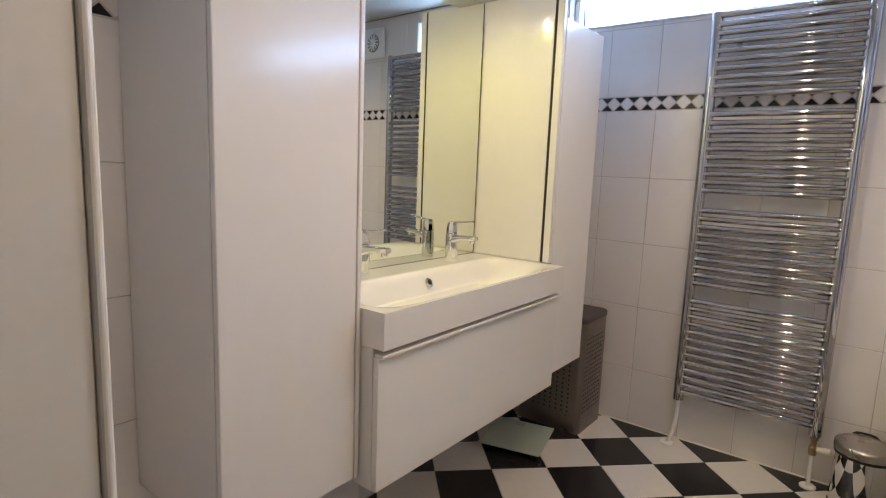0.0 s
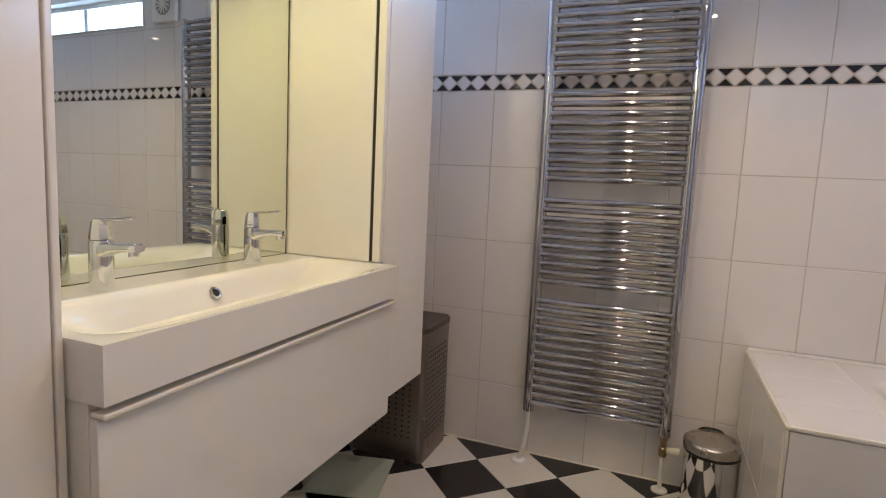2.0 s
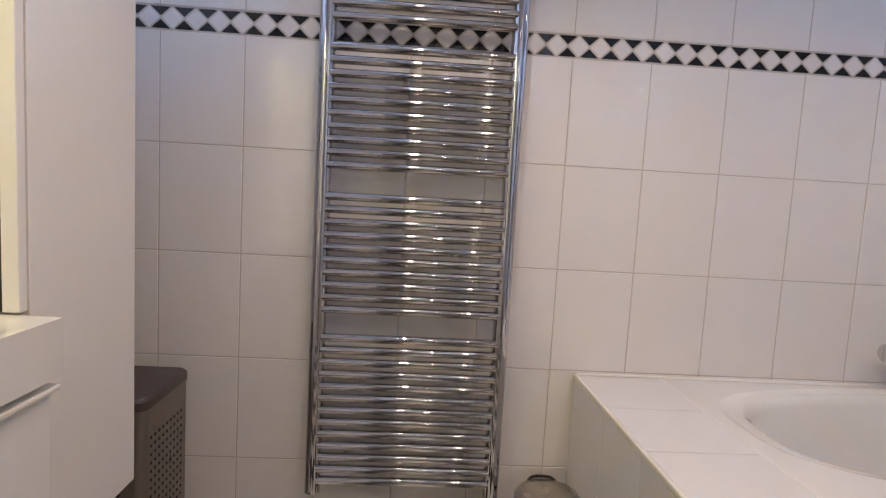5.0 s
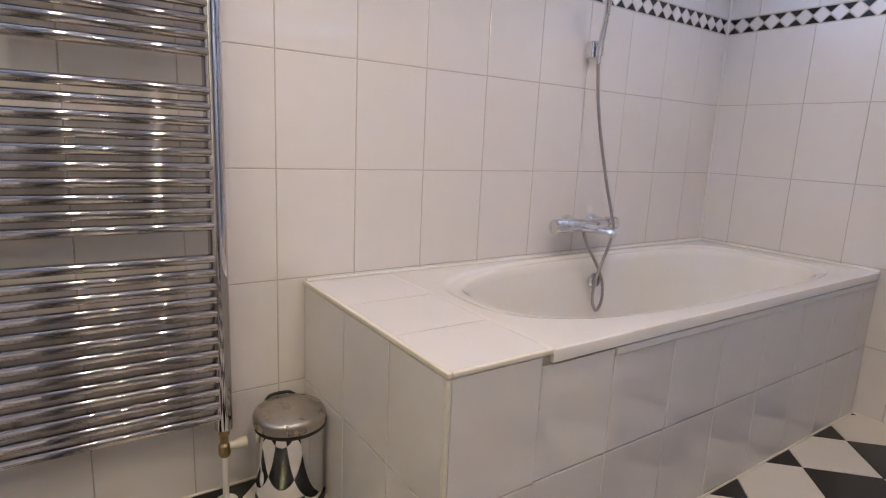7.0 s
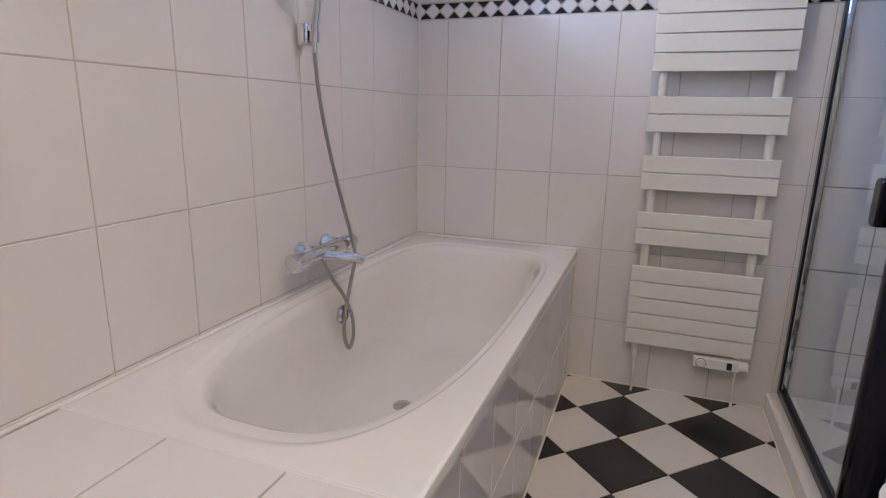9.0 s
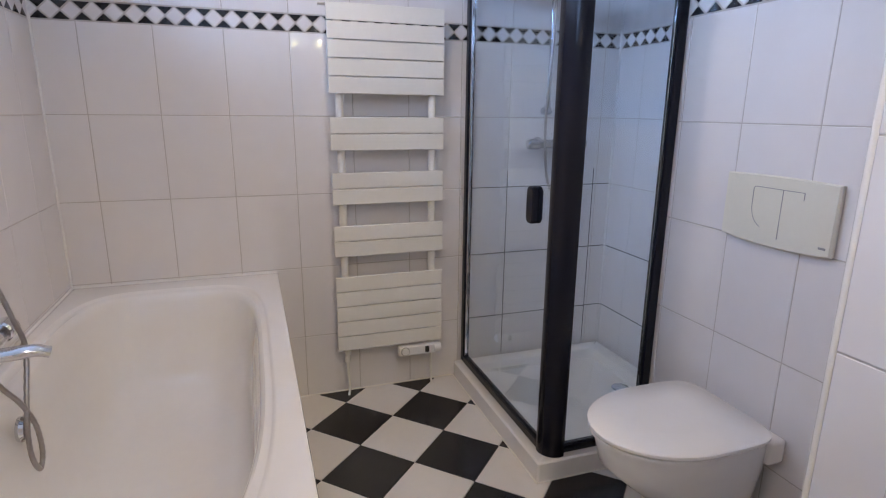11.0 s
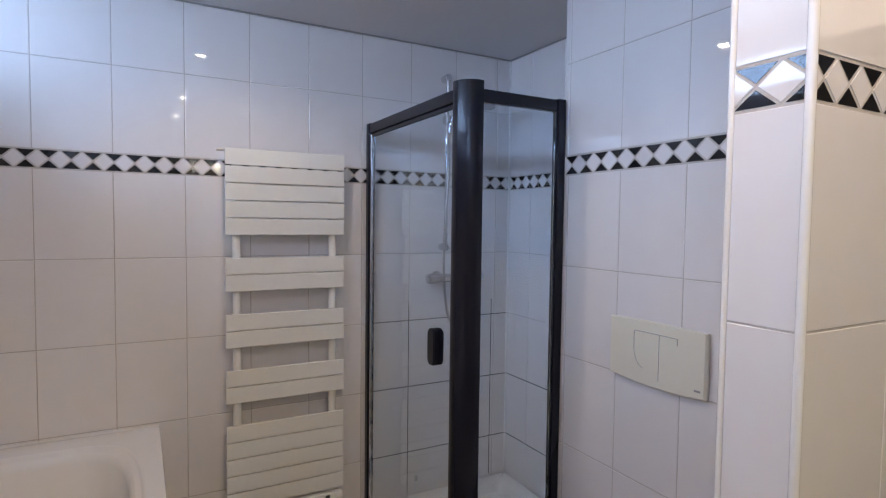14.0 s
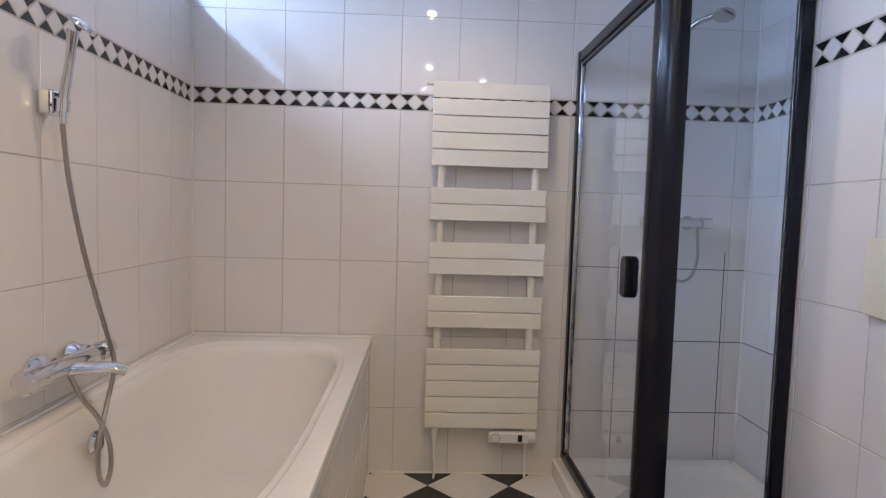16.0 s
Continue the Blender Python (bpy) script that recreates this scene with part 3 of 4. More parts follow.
part("sealant", tube([(1.10, NY, BZ), (EX, NY, BZ), (EX, BY0 + 0.004, BZ)], 0.0068, 10), M_TRIM, tub, "white silicone bead", smooth=True)
part("sealant", tube([(BX0 + 0.002, BY0 + 0.004, BZ - 0.0042), (BX0 + 0.002, NY - 0.004, BZ - 0.0042)], 0.0052, 10), M_TRIM, tub, "white silicone bead", smooth=True)
surround = empty("bath_surround", "tiled bath surround with a tiled shelf at the foot end", "bath surround", kind="structure")
part("core", box(1.102, BX0 + 0.02, BY0 + 0.012, NY, 0, BZ - 0.014), M_GROUT, surround)
part("core", box(1.347, EX, BY0 + 0.022, BY0 + 0.045, 0, BZ - 0.04), M_GROUT, surround)
part("rim_trim", box(1.604, EX - 0.004, BY0 + 0.002, BY0 + 0.02, BZ - 0.056, BZ - 0.0355, 0.004), M_TRIM, surround)
for y0, y1 in ((BY0 + 0.012, 2.846), (2.850, 3.110), (3.114, NY - 0.012)):
    part("tile", box(1.102, BX0 - 0.001, y0, y1, BZ - 0.014, BZ, 0.0015, 1), M_TILE, surround)
part("edge_trim", box(1.090, 1.102, BY0, NY, BZ - 0.010, BZ + 0.002, 0.003), M_CREAMTRIM, surround, "yellowed edge trim")
part("edge_trim", box(1.102, BX0 - 0.001, BY0, BY0 + 0.011, BZ - 0.010, BZ + 0.002, 0.003), M_CREAMTRIM, surround, "yellowed edge trim")
part("corner_trim", box(1.090, 1.101, BY0, BY0 + 0.011, 0, BZ - 0.011, 0.003), M_CREAMTRIM, surround, "yellowed corner trim")
for z0, z1 in ((0.002, 0.299), (0.303, BZ - 0.012)):
    for y0, y1 in ((BY0 + 0.013, 2.846), (2.850, 3.100), (3.104, NY - 0.002)):
        part("tile", box(1.092, 1.102, y0, y1, z0, z1, 0.0015, 1), M_TILE, surround)
    top = min(z1, BZ - 0.012)
    part("tile", box(1.103, 1.347, BY0 + 0.002, BY0 + 0.016, z0, top, 0.0015, 1), M_TILE, surround)
    for k in range(8):
        a, b = 1.350 + k * 0.2525, min(1.350 + (k + 1) * 0.2525 - 0.003, EX - 0.002)
        if b > a:
            part("tile", box(a, b, BY0 + 0.006, BY0 + 0.022, z0, min(z1, BZ - (0.057 if k else 0.038)), 0.0015, 1), M_TILE, surround)

mixer = empty("bath_mixer", "chrome thermostatic bath mixer with a knotted shower hose", "tap", (2.30, 3.34, 0.755))
_runs = ((2.085, 0.024), (2.092, 0.031), (2.140, 0.032), (2.146, 0.025), (2.150, 0.026), (2.395, 0.025), (2.400, 0.022), (2.404, 0.029), (2.450, 0.029), (2.457, 0.022))
place(part("body", tube([(x, 3.335, 0.755) for x, _ in _runs], [q for _, q in _runs], 24), M_CHROME, smooth=True), mixer)
for x in (2.225, 2.375):
    place(part("wall_union", lathe([(0.001, 0.0), (0.037, 0.0), (0.037, -0.008), (0.030, -0.018), (0.026, -0.05), (0.001, -0.05)], (x, NY - 0.001, 0.755), 24, "y"), M_CHROME, smooth=True), mixer)
place(part("spout", tube(spline([(2.250, 3.335, 0.748), (2.262, 3.285, 0.746), (2.280, 3.225, 0.744), (2.288, 3.195, 0.732)], 4), [0.025] * 3 + [0.023] * 4 + [0.021] * 3 + [0.019] * 3, 16, squash=0.75), M_CHROME, smooth=True), mixer)
holder = tagged(part("hose_holder", box(2.250, 2.296, 3.362, NY, 1.415, 1.482, 0.008, 3), M_CHROME), "chrome wall bracket for the hand shower", "shower bracket")
hand = empty("hand_shower", "chrome hand shower resting in its wall bracket", "hand shower", (2.24, 3.33, 1.45))
place(part("handle", tube(spline([(2.273, 3.348, 1.395), (2.271, 3.344, 1.46), (2.267, 3.326, 1.55), (2.250, 3.305, 1.63)], 4), [0.009] * 3 + [0.012] * 4 + [0.011] * 4 + [0.014] * 2, 14), M_CHROME, smooth=True), hand)
hd = place(part("head", lathe([(0.001, 0.012), (0.016, 0.010), (0.038, 0.002), (0.040, -0.006), (0.034, -0.010), (0.001, -0.010)], (0, 0, 0), 28), M_CHROME, smooth=True), hand)
hd.matrix_basis = pose(2.245, 3.282, 1.645, 35, 0, 8)
place(part("clip", tube([(2.272, 3.348, 1.425), (2.271, 3.345, 1.458)], 0.016, 16), M_CHROME, smooth=True), hand)
hose_pts = spline([(2.274, 3.350, 1.395), (2.290, 3.345, 1.25), (2.318, 3.330, 1.08), (2.350, 3.310, 0.92), (2.380, 3.295, 0.80), (2.378, 3.278, 0.72), (2.330, 3.276, 0.61), (2.295, 3.275, 0.53), (2.286, 3.273, 0.45),
                   (2.308, 3.268, 0.400), (2.335, 3.266, 0.44), (2.332, 3.270, 0.52), (2.298, 3.282, 0.60), (2.262, 3.298, 0.66), (2.254, 3.318, 0.71), (2.260, 3.335, 0.735)], 8)
place(part("hose", tube(hose_pts, [0.0062 + 0.0008 * (k % 2) for k in range(len(hose_pts))], 10), M_HOSE, label="ribbed metal shower hose in a loose knot", smooth=True), mixer)

# ---------------------------------------------------------------- white towel radiator
wrad = empty("panel_radiator", "white enamelled towel radiator with flat slats", "radiator", (EX, 2.11, 0.24))
z = 1.752
for count in (5, 2, 2, 2, 5):
    for i in range(count):
        place(part("slat", box(3.160, 3.172, 1.858, 2.362, z - 0.068, z, 0.003), M_ENAMEL), wrad)
        z -= 0.072
    z -= 0.0908
for y in (1.905, 2.315):
    place(part("upright", tube([(3.190, y, 0.225), (3.190, y, 1.72)], 0.0175, 14, squash=1.0), M_ENAMEL, smooth=True), wrad)
    for zz in (0.52, 1.50):
        place(part("wall_bracket", tube([(3.19, y, zz), (EX, y, zz)], 0.012, 12), M_ENAMEL, smooth=True), wrad)
    place(part("supply_pipe", tube(spline([(3.19, y, 0.225), (3.19, y, 0.12), (3.188, y - (0.006 if y > 2 else 0.0), 0.05), (3.186, y - (0.0 if y > 2 else 0.004), 0.0)], 4), 0.006, 10), M_ENAMEL, smooth=True), wrad)
    place(part("coupling", lathe([(0.001, 0.170), (0.013, 0.170), (0.014, 0.178), (0.014, 0.200), (0.011, 0.206), (0.014, 0.212), (0.014, 0.226), (0.001, 0.227)], (3.19, y, 0), 8), M_ENAMEL), wrad)
place(part("vent_screw", tube([(3.19, 2.36, 1.745), (3.19, 2.39, 1.745)], 0.006, 8), M_STEEL), wrad)
th = empty("thermostat_block", "white heating element block with round dial under the radiator", "thermostat", (3.17, 1.98, 0.205))
place(part("housing", box(3.150, 3.182, 1.895, 2.075, 0.178, 0.226, 0.006, 3), M_WHITEPLASTIC), th)
place(part("dial", lathe([(0.001, -0.008), (0.017, -0.008), (0.018, 0.0), (0.001, 0.0)], (3.150, 2.045, 0.203), 24, "x"), M_WHITEPLASTIC, label="round white dial", smooth=True), th)
place(part("dial_ring", lathe([(0.018, -0.003), (0.021, -0.003), (0.021, 0.0), (0.018, 0.0)], (3.150, 2.045, 0.203), 24, "x"), M_GREY), th)
place(part("display", box(3.1485, 3.151, 1.925, 1.945, 0.187, 0.218), M_DARK), th)
place(part("knob", tube([(3.165, 1.900, 0.203), (3.165, 1.868, 0.203), (3.165, 1.864, 0.203)], [0.024, 0.024, 0.018], 18), M_WHITEPLASTIC, smooth=True), th)

# ---------------------------------------------------------------- shower
SX0, SX1, SYF = 2.360, EX - 0.004, 1.712
tray = empty("shower_tray", "low white shower tray", "shower tray", (2.8, 1.3, 0))


def tray_bm():
    x0, x1, y0, y1 = 2.318, EX - 0.003, SHY + 0.003, 1.768
    def r(inset, z, rad):
        return rounded(x0 + inset, x1 - inset, y0 + inset, y1 - inset, rad, z)
    return loft([r(0.004, 0, 0.01), r(0, 0.004, 0.01), r(0, 0.075, 0.01), r(0.006, 0.082, 0.012), r(0.062, 0.082, 0.03), r(0.075, 0.070, 0.04), r(0.095, 0.036, 0.05), r(0.16, 0.030, 0.08)])


place(part("basin", tray_bm(), M_ACRYLIC, smooth=True), tray)
place(part("drain", lathe([(0.001, 0.006), (0.04, 0.005), (0.044, 0.0), (0.001, -0.002)], (2.80, 1.06, 0.031), 28), M_CHROME, label="round chrome drain cover", smooth=True), tray)

cabin = empty("shower_enclosure", "black-framed glass corner shower enclosure, closed", "shower enclosure", (2.8, 1.5, 0.082))
ZB, ZT = 0.083, 1.915
cp = 14
post = [(SX0 + 0.038, SYF - 0.052)] + [(SX0 + 0.028 + 0.061 * math.cos(t), SYF - 0.040 + 0.063 * math.sin(t)) for t in (math.pi * 0.42 + math.pi * 0.66 * k / cp for k in range(cp + 1))]
place(part("corner_post", loft([[(x, y, zz) for x, y in post] for zz in (ZB, ZT + 0.018)]), M_BLACKALU, smooth=True), cabin)
place(part("wall_post", box(3.196, SX1, SYF - 0.018, SYF + 0.018, ZB, ZT, 0.005), M_BLACKALU), cabin)
place(part("wall_post", box(SX0 - 0.016, SX0 + 0.018, TOY + 0.001, TOY + 0.040, ZB, ZT, 0.005), M_BLACKALU), cabin)
place(part("top_rail", box(SX0 + 0.045, 3.196, SYF - 0.016, SYF + 0.016, ZT - 0.048, ZT - 0.004, 0.005), M_BLACKALU), cabin)
place(part("top_rail", box(SX0 - 0.014, SX0 + 0.016, TOY + 0.040, SYF - 0.045, ZT - 0.048, ZT - 0.004, 0.005), M_BLACKALU), cabin)
place(part("bottom_rail", box(SX0 + 0.045, 3.196, SYF - 0.016, SYF + 0.018, ZB, ZB + 0.035, 0.005), M_BLACKALU), cabin)
place(part("bottom_rail", box(SX0 - 0.014, SX0 + 0.016, TOY + 0.040, SYF - 0.045, ZB, ZB + 0.035, 0.005), M_BLACKALU), cabin)
door = place(part("door_glass", box(SX0 + 0.050, 3.180, SYF - 0.004, SYF + 0.002, ZB + 0.040, ZT - 0.066), M_GLASS, label="clear glass pivot door"), cabin)
door.visible_shadow = False
place(part("door_rail", box(SX0 + 0.050, 3.180, SYF - 0.009, SYF + 0.009, ZT - 0.066, ZT - 0.050, 0.003), M_BLACKALU), cabin)
place(part("door_seal", box(3.181, 3.194, SYF - 0.006, SYF + 0.012, ZB + 0.04, ZT - 0.052, 0.003), M_CHROME, label="bright strip along the hinge side"), cabin)
for s in (-1, 1):
    hndl = place(part("door_handle", loft([[(2.545 + p[0], SYF + s * (0.003 + d), 1.0 + p[1]) for p in [(q[0], q[1]) for q in rounded(-0.026 + i, 0.026 - i, -0.068 + i, 0.068 - i, 0.018, 0)]] for d, i in ((0.0, 0.0), (0.016, 0.0), (0.021, 0.004))]), M_BLACKALU, smooth=True), cabin)
pane = place(part("side_glass", box(SX0 - 0.003, SX0 + 0.003, TOY + 0.042, SYF - 0.047, ZB + 0.037, ZT - 0.050), M_GLASS, label="clear fixed glass side"), cabin)
pane.visible_shadow = False

smix = empty("shower_mixer", "chrome bar shower mixer on the shower wall", "tap", (3.18, 1.27, 1.18))
place(part("body", tube([(3.175, 1.425, 1.18), (3.175, 1.418, 1.18), (3.175, 1.375, 1.18), (3.175, 1.372, 1.18), (3.175, 1.165, 1.18), (3.175, 1.162, 1.18), (3.175, 1.118, 1.18), (3.175, 1.112, 1.18)], [0.02, 0.026, 0.026, 0.021, 0.021, 0.026, 0.026, 0.02], 18), M_CHROME, smooth=True), smix)
for y in (1.345, 1.195):
    place(part("wall_union", lathe([(0.001, 0.0), (0.032, 0.0), (0.032, -0.008), (0.022, -0.02), (0.018, -0.055), (0.001, -0.055)], (EX - 0.001, y, 1.18), 22, "x"), M_CHROME, smooth=True), smix)
srail = empty("shower_rail", "chrome wall rail with a hand shower on it", "shower rail", (3.19, 1.31, 1.75))
place(part("rail", tube([(3.19, 1.315, 1.32), (3.19, 1.315, 2.18)], 0.0095, 14), M_CHROME, smooth=True), srail)
for zz in (1.335, 2.175):
    place(part("rail_bracket", tube([(3.178, 1.315, zz), (3.185, 1.315, zz), (EX - 0.001, 1.315, zz)], [0.014, 0.019, 0.019], 16), M_CHROME, smooth=True), srail)
place(part("slider", box(3.155, 3.208, 1.295, 1.335, 1.945, 1.985, 0.008, 3), M_CHROME), srail)
sh = place(part("shower_handle", tube(spline([(3.165, 1.315, 1.90), (3.15, 1.305, 1.97), (3.10, 1.265, 2.02), (3.05, 1.22, 2.035)], 4), [0.010] * 4 + [0.012] * 4 + [0.013] * 5, 14), M_CHROME, smooth=True), srail)
shd = place(part("shower_head", lathe([(0.001, 0.014), (0.018, 0.012), (0.044, 0.003), (0.046, -0.006), (0.040, -0.011), (0.001, -0.011)], sides=28), M_CHROME, smooth=True), srail)
shd.matrix_basis = pose(3.02, 1.195, 2.028, 12, 12, 0)
place(part("hose", tube(spline([(3.168, 1.315, 1.90), (3.15, 1.325, 1.70), (3.145, 1.345, 1.45), (3.142, 1.350, 1.20), (3.140, 1.325, 1.00), (3.142, 1.265, 0.925), (3.150, 1.205, 0.945), (3.162, 1.175, 1.03), (3.172, 1.178, 1.16)], 7), 0.0065, 10), M_HOSE, label="metal shower hose hanging in a loop", smooth=True), srail)

# ---------------------------------------------------------------- toilet
wc = empty("toilet", "white wall-hung toilet with closed lid", "toilet", (1.935, TOY, 0.2))


def egg(cy0, length, half, z, back=0.62, n=40, cx=1.935):
    """Outline of the seat: straight towards the wall, round at the front."""
    out = []
    for k in range(n):
        t = 2 * math.pi * k / n
        c, s = math.cos(t), math.sin(t)
        if s > 0:
            out.append((cx + half * c, cy0 + length * s, z))
        else:
            e = 0.36
            out.append((cx + half * math.copysign(abs(c) ** e, c), cy0 + back * length * -abs(s) ** e, z))
    return out


place(part("bowl", loft([egg(1.556 + d, l, h, zz, b) for d, l, h, zz, b in ((-0.13, 0.11, 0.105, 0.10, 1.0), (-0.11, 0.14, 0.125, 0.16, 0.98), (-0.06, 0.19, 0.150, 0.25, 0.98), (-0.01, 0.225, 0.170, 0.33, 1.04), (0.0, 0.232, 0.176, 0.4030, 1.06), (0.0, 0.228, 0.172, 0.4300, 1.06))]), M_CERAMIC, smooth=True), wc)
place(part("seat", loft([egg(1.556, l, h, zz, 0.90) for l, h, zz in ((0.244, 0.186, 0.4220), (0.250, 0.190, 0.4250), (0.250, 0.190, 0.4340), (0.244, 0.186, 0.4370))]), M_CERAMIC, smooth=True), wc)
place(part("lid", loft([egg(1.556, l, h, zz, 0.92) for l, h, zz in ((0.248, 0.188, 0.4390), (0.255, 0.194, 0.4420), (0.255, 0.194, 0.4500), (0.246, 0.186, 0.4560), (0.12, 0.09, 0.4575))]), M_CERAMIC, smooth=True), wc)
for x in (1.865, 2.005):
    place(part("hinge", tube([(x - 0.02, 1.325, 0.4300), (x + 0.02, 1.325, 0.4300)], 0.011, 12), M_CHROME, smooth=True), wc)
place(part("back_ledge", box(1.762, 2.108, TOY + 0.001, 1.350, 0.350, 0.428, 0.012, 3), M_CERAMIC, smooth=True), wc)
plate = empty("flush_plate", "cream plastic dual flush plate on the wall", "flush plate", (1.906, TOY, 1.06))


def curved(x0, x1, z0, z1, dip, y, n=16):
    top = [(x0 + (x1 - x0) * k / n, y, z1 + 0.35 * dip * (1 - (2 * k / n - 1) ** 2)) for k in range(n + 1)]
    low = [(x1 - (x1 - x0) * k / n, y, z0 - dip * (1 - (2 * k / n - 1) ** 2)) for k in range(n + 1)]
    return top + low


place(part("cover", loft([curved(1.728 + i, 2.084 - i, 0.972 + i, 1.160 - i, 0.011, TOY + d) for d, i in ((0.0, 0.002), (0.012, 0.0), (0.018, 0.004))]), M_CREAM, smooth=True), plate)
gap = bmesh.new()
bx0, bxm, bx1, bz0, bz1 = 1.822, 1.886, 1.982, 0.988, 1.128
yq = TOY + 0.0186
for a, b in (((bx0, bz1), (bx1 - 0.008, bz1)), ((bxm, bz0), (bxm, bz1)), ((bx0, 1.108), (bx0, bz1)), ((bx1, bz1 - 0.008), (bx1, 1.075))):
    tube([(a[0], yq, a[1]), (b[0], yq, b[1])], 0.0011, 6, gap)
tube([(bx1 - 0.008 + 0.008 * math.cos(t), yq, bz1 - 0.008 + 0.008 * math.sin(t)) for t in (math.pi / 2 * k / 5 for k in range(6))], 0.0011, 6, gap)
tube([(bx1 - 0.045 * (1 - math.cos(t)), yq, 1.075 - 0.062 * math.sin(t)) for t in (math.pi / 2 * k / 8 for k in range(8))], 0.0009, 6, gap)
place(part("button_gap", gap, M_GREY, label="thin seams of the two flush buttons"), plate)
place(part("maker_mark", box(1.742, 1.762, TOY + 0.0175, TOY + 0.0192, 0.990, 0.996), M_GREY), plate)

# fan on the window wall
fan = empty("extractor_fan", "square white extractor fan with round grille", "fan", (1.06, NY, 2.15))
place(part("housing", box(0.965, 1.155, NY - 0.03, NY - 0.001, 2.065, 2.265, 0.008, 3), M_WHITEPLASTIC), fan)
place(part("grille", lathe([(0.001, -0.004), (0.055, -0.004), (0.062, 0.0), (0.001, 0.0)], (1.06, NY - 0.031, 2.165), 28, "y"), M_GREY, label="round grey grille", smooth=True), fan)
for k in range(12):
    a = math.pi * k / 6
    place(part("grille_blade", tube([(1.06 + d * math.cos(a + 5 * d), NY - 0.037, 2.165 + d * math.sin(a + 5 * d)) for d in (0.014, 0.028, 0.042, 0.054)], 0.0042, 6), M_WHITEPLASTIC), fan)
place(part("grille_hub", lathe([(0.001, -0.011), (0.012, -0.011), (0.015, -0.004), (0.001, -0.004)], (1.06, NY - 0.031, 2.165), 20, "y"), M_WHITEPLASTIC, smooth=True), fan)

# ---------------------------------------------------------------- tiles of the walls and the floor
JOINT = 0.003
_tile_meshes = {}


def tile_mesh(w, h, mat, key):
    """A tile in its own plane: x along the wall, z up, face towards -y, 8 mm thick, edges eased."""
    k = (round(w, 4), round(h, 4), key)
    if k not in _tile_meshes:
        bm = bmesh.new()
        e, d = 0.0013, 0.008
        back = [bm.verts.new(p) for p in ((0, d, 0), (w, d, 0), (w, d, h), (0, d, h))]
        mid = [bm.verts.new(p) for p in ((0, e, 0), (w, e, 0), (w, e, h), (0, e, h))]
        face = [bm.verts.new(p) for p in ((e, 0, e), (w - e, 0, e), (w - e, 0, h - e), (e, 0, h - e))]
        for a, b in ((back, mid), (mid, face)):
            for i in range(4):
                bm.faces.new((a[i], a[(i + 1) % 4], b[(i + 1) % 4], b[i]))
        bm.faces.new(face)
        me = bpy.data.meshes.new("tile")
        bmesh.ops.recalc_face_normals(bm, faces=bm.faces)
        bm.to_mesh(me)
        bm.free()
        me.materials.append(mat)
        _tile_meshes[k] = me
    return _tile_meshes[k]


def border_mesh(w, h):
    """One border tile: a white diamond and black corner triangles, each slightly raised."""
    k = (round(w, 4), "border")
    if k in _tile_meshes:
        return _tile_meshes[k]
    bm = bmesh.new()

    def prism(poly, front, m):
        c = Vector((sum(p[0] for p in poly) / len(poly), 0, sum(p[1] for p in poly) / len(poly)))
        b = [bm.verts.new((x, 0.004, z)) for x, z in poly]
        f = [bm.verts.new(Vector((x, front, z)).lerp(Vector((c.x, front, c.z)), 0.07)) for x, z in poly]
        n = len(poly)
        fs = [bm.faces.new((b[i], b[(i + 1) % n], f[(i + 1) % n], f[i])) for i in range(n)] + [bm.faces.new(f)]
        for q in fs:
            q.material_index = m

    v = [bm.verts.new(p) for p in ((0, 0.003, 0), (w, 0.003, 0), (w, 0.003, h), (0, 0.003, h), (0, 0.008, 0), (w, 0.008, 0), (w, 0.008, h), (0, 0.008, h))]
    for f in ((0, 1, 2, 3), (0, 4, 5, 1), (1, 5, 6, 2), (2, 6, 7, 3), (3, 7, 4, 0)):
        bm.faces.new([v[i] for i in f])
    g = 0.004
    prism([(w / 2, g * 0.6), (w - g * 0.3, h / 2), (w / 2, h - g * 0.6), (g * 0.3, h / 2)], 0.0002, 0)
    for z, t in ((0, 1), (h, -1)):
        prism([(w / 2 + g, z + t * g * 0.5), (1.5 * w - g, z + t * g * 0.5), (w, z + t * (h / 2 - g))], 0.0006, 1)
    bmesh.ops.recalc_face_normals(bm, faces=bm.faces)
    me = bpy.data.meshes.new("border_tile")
    bm.to_mesh(me)
    bm.free()
    me.materials.append(M_TILE)
    me.materials.append(M_BLACKTILE)
    _tile_meshes[k] = me
    return me


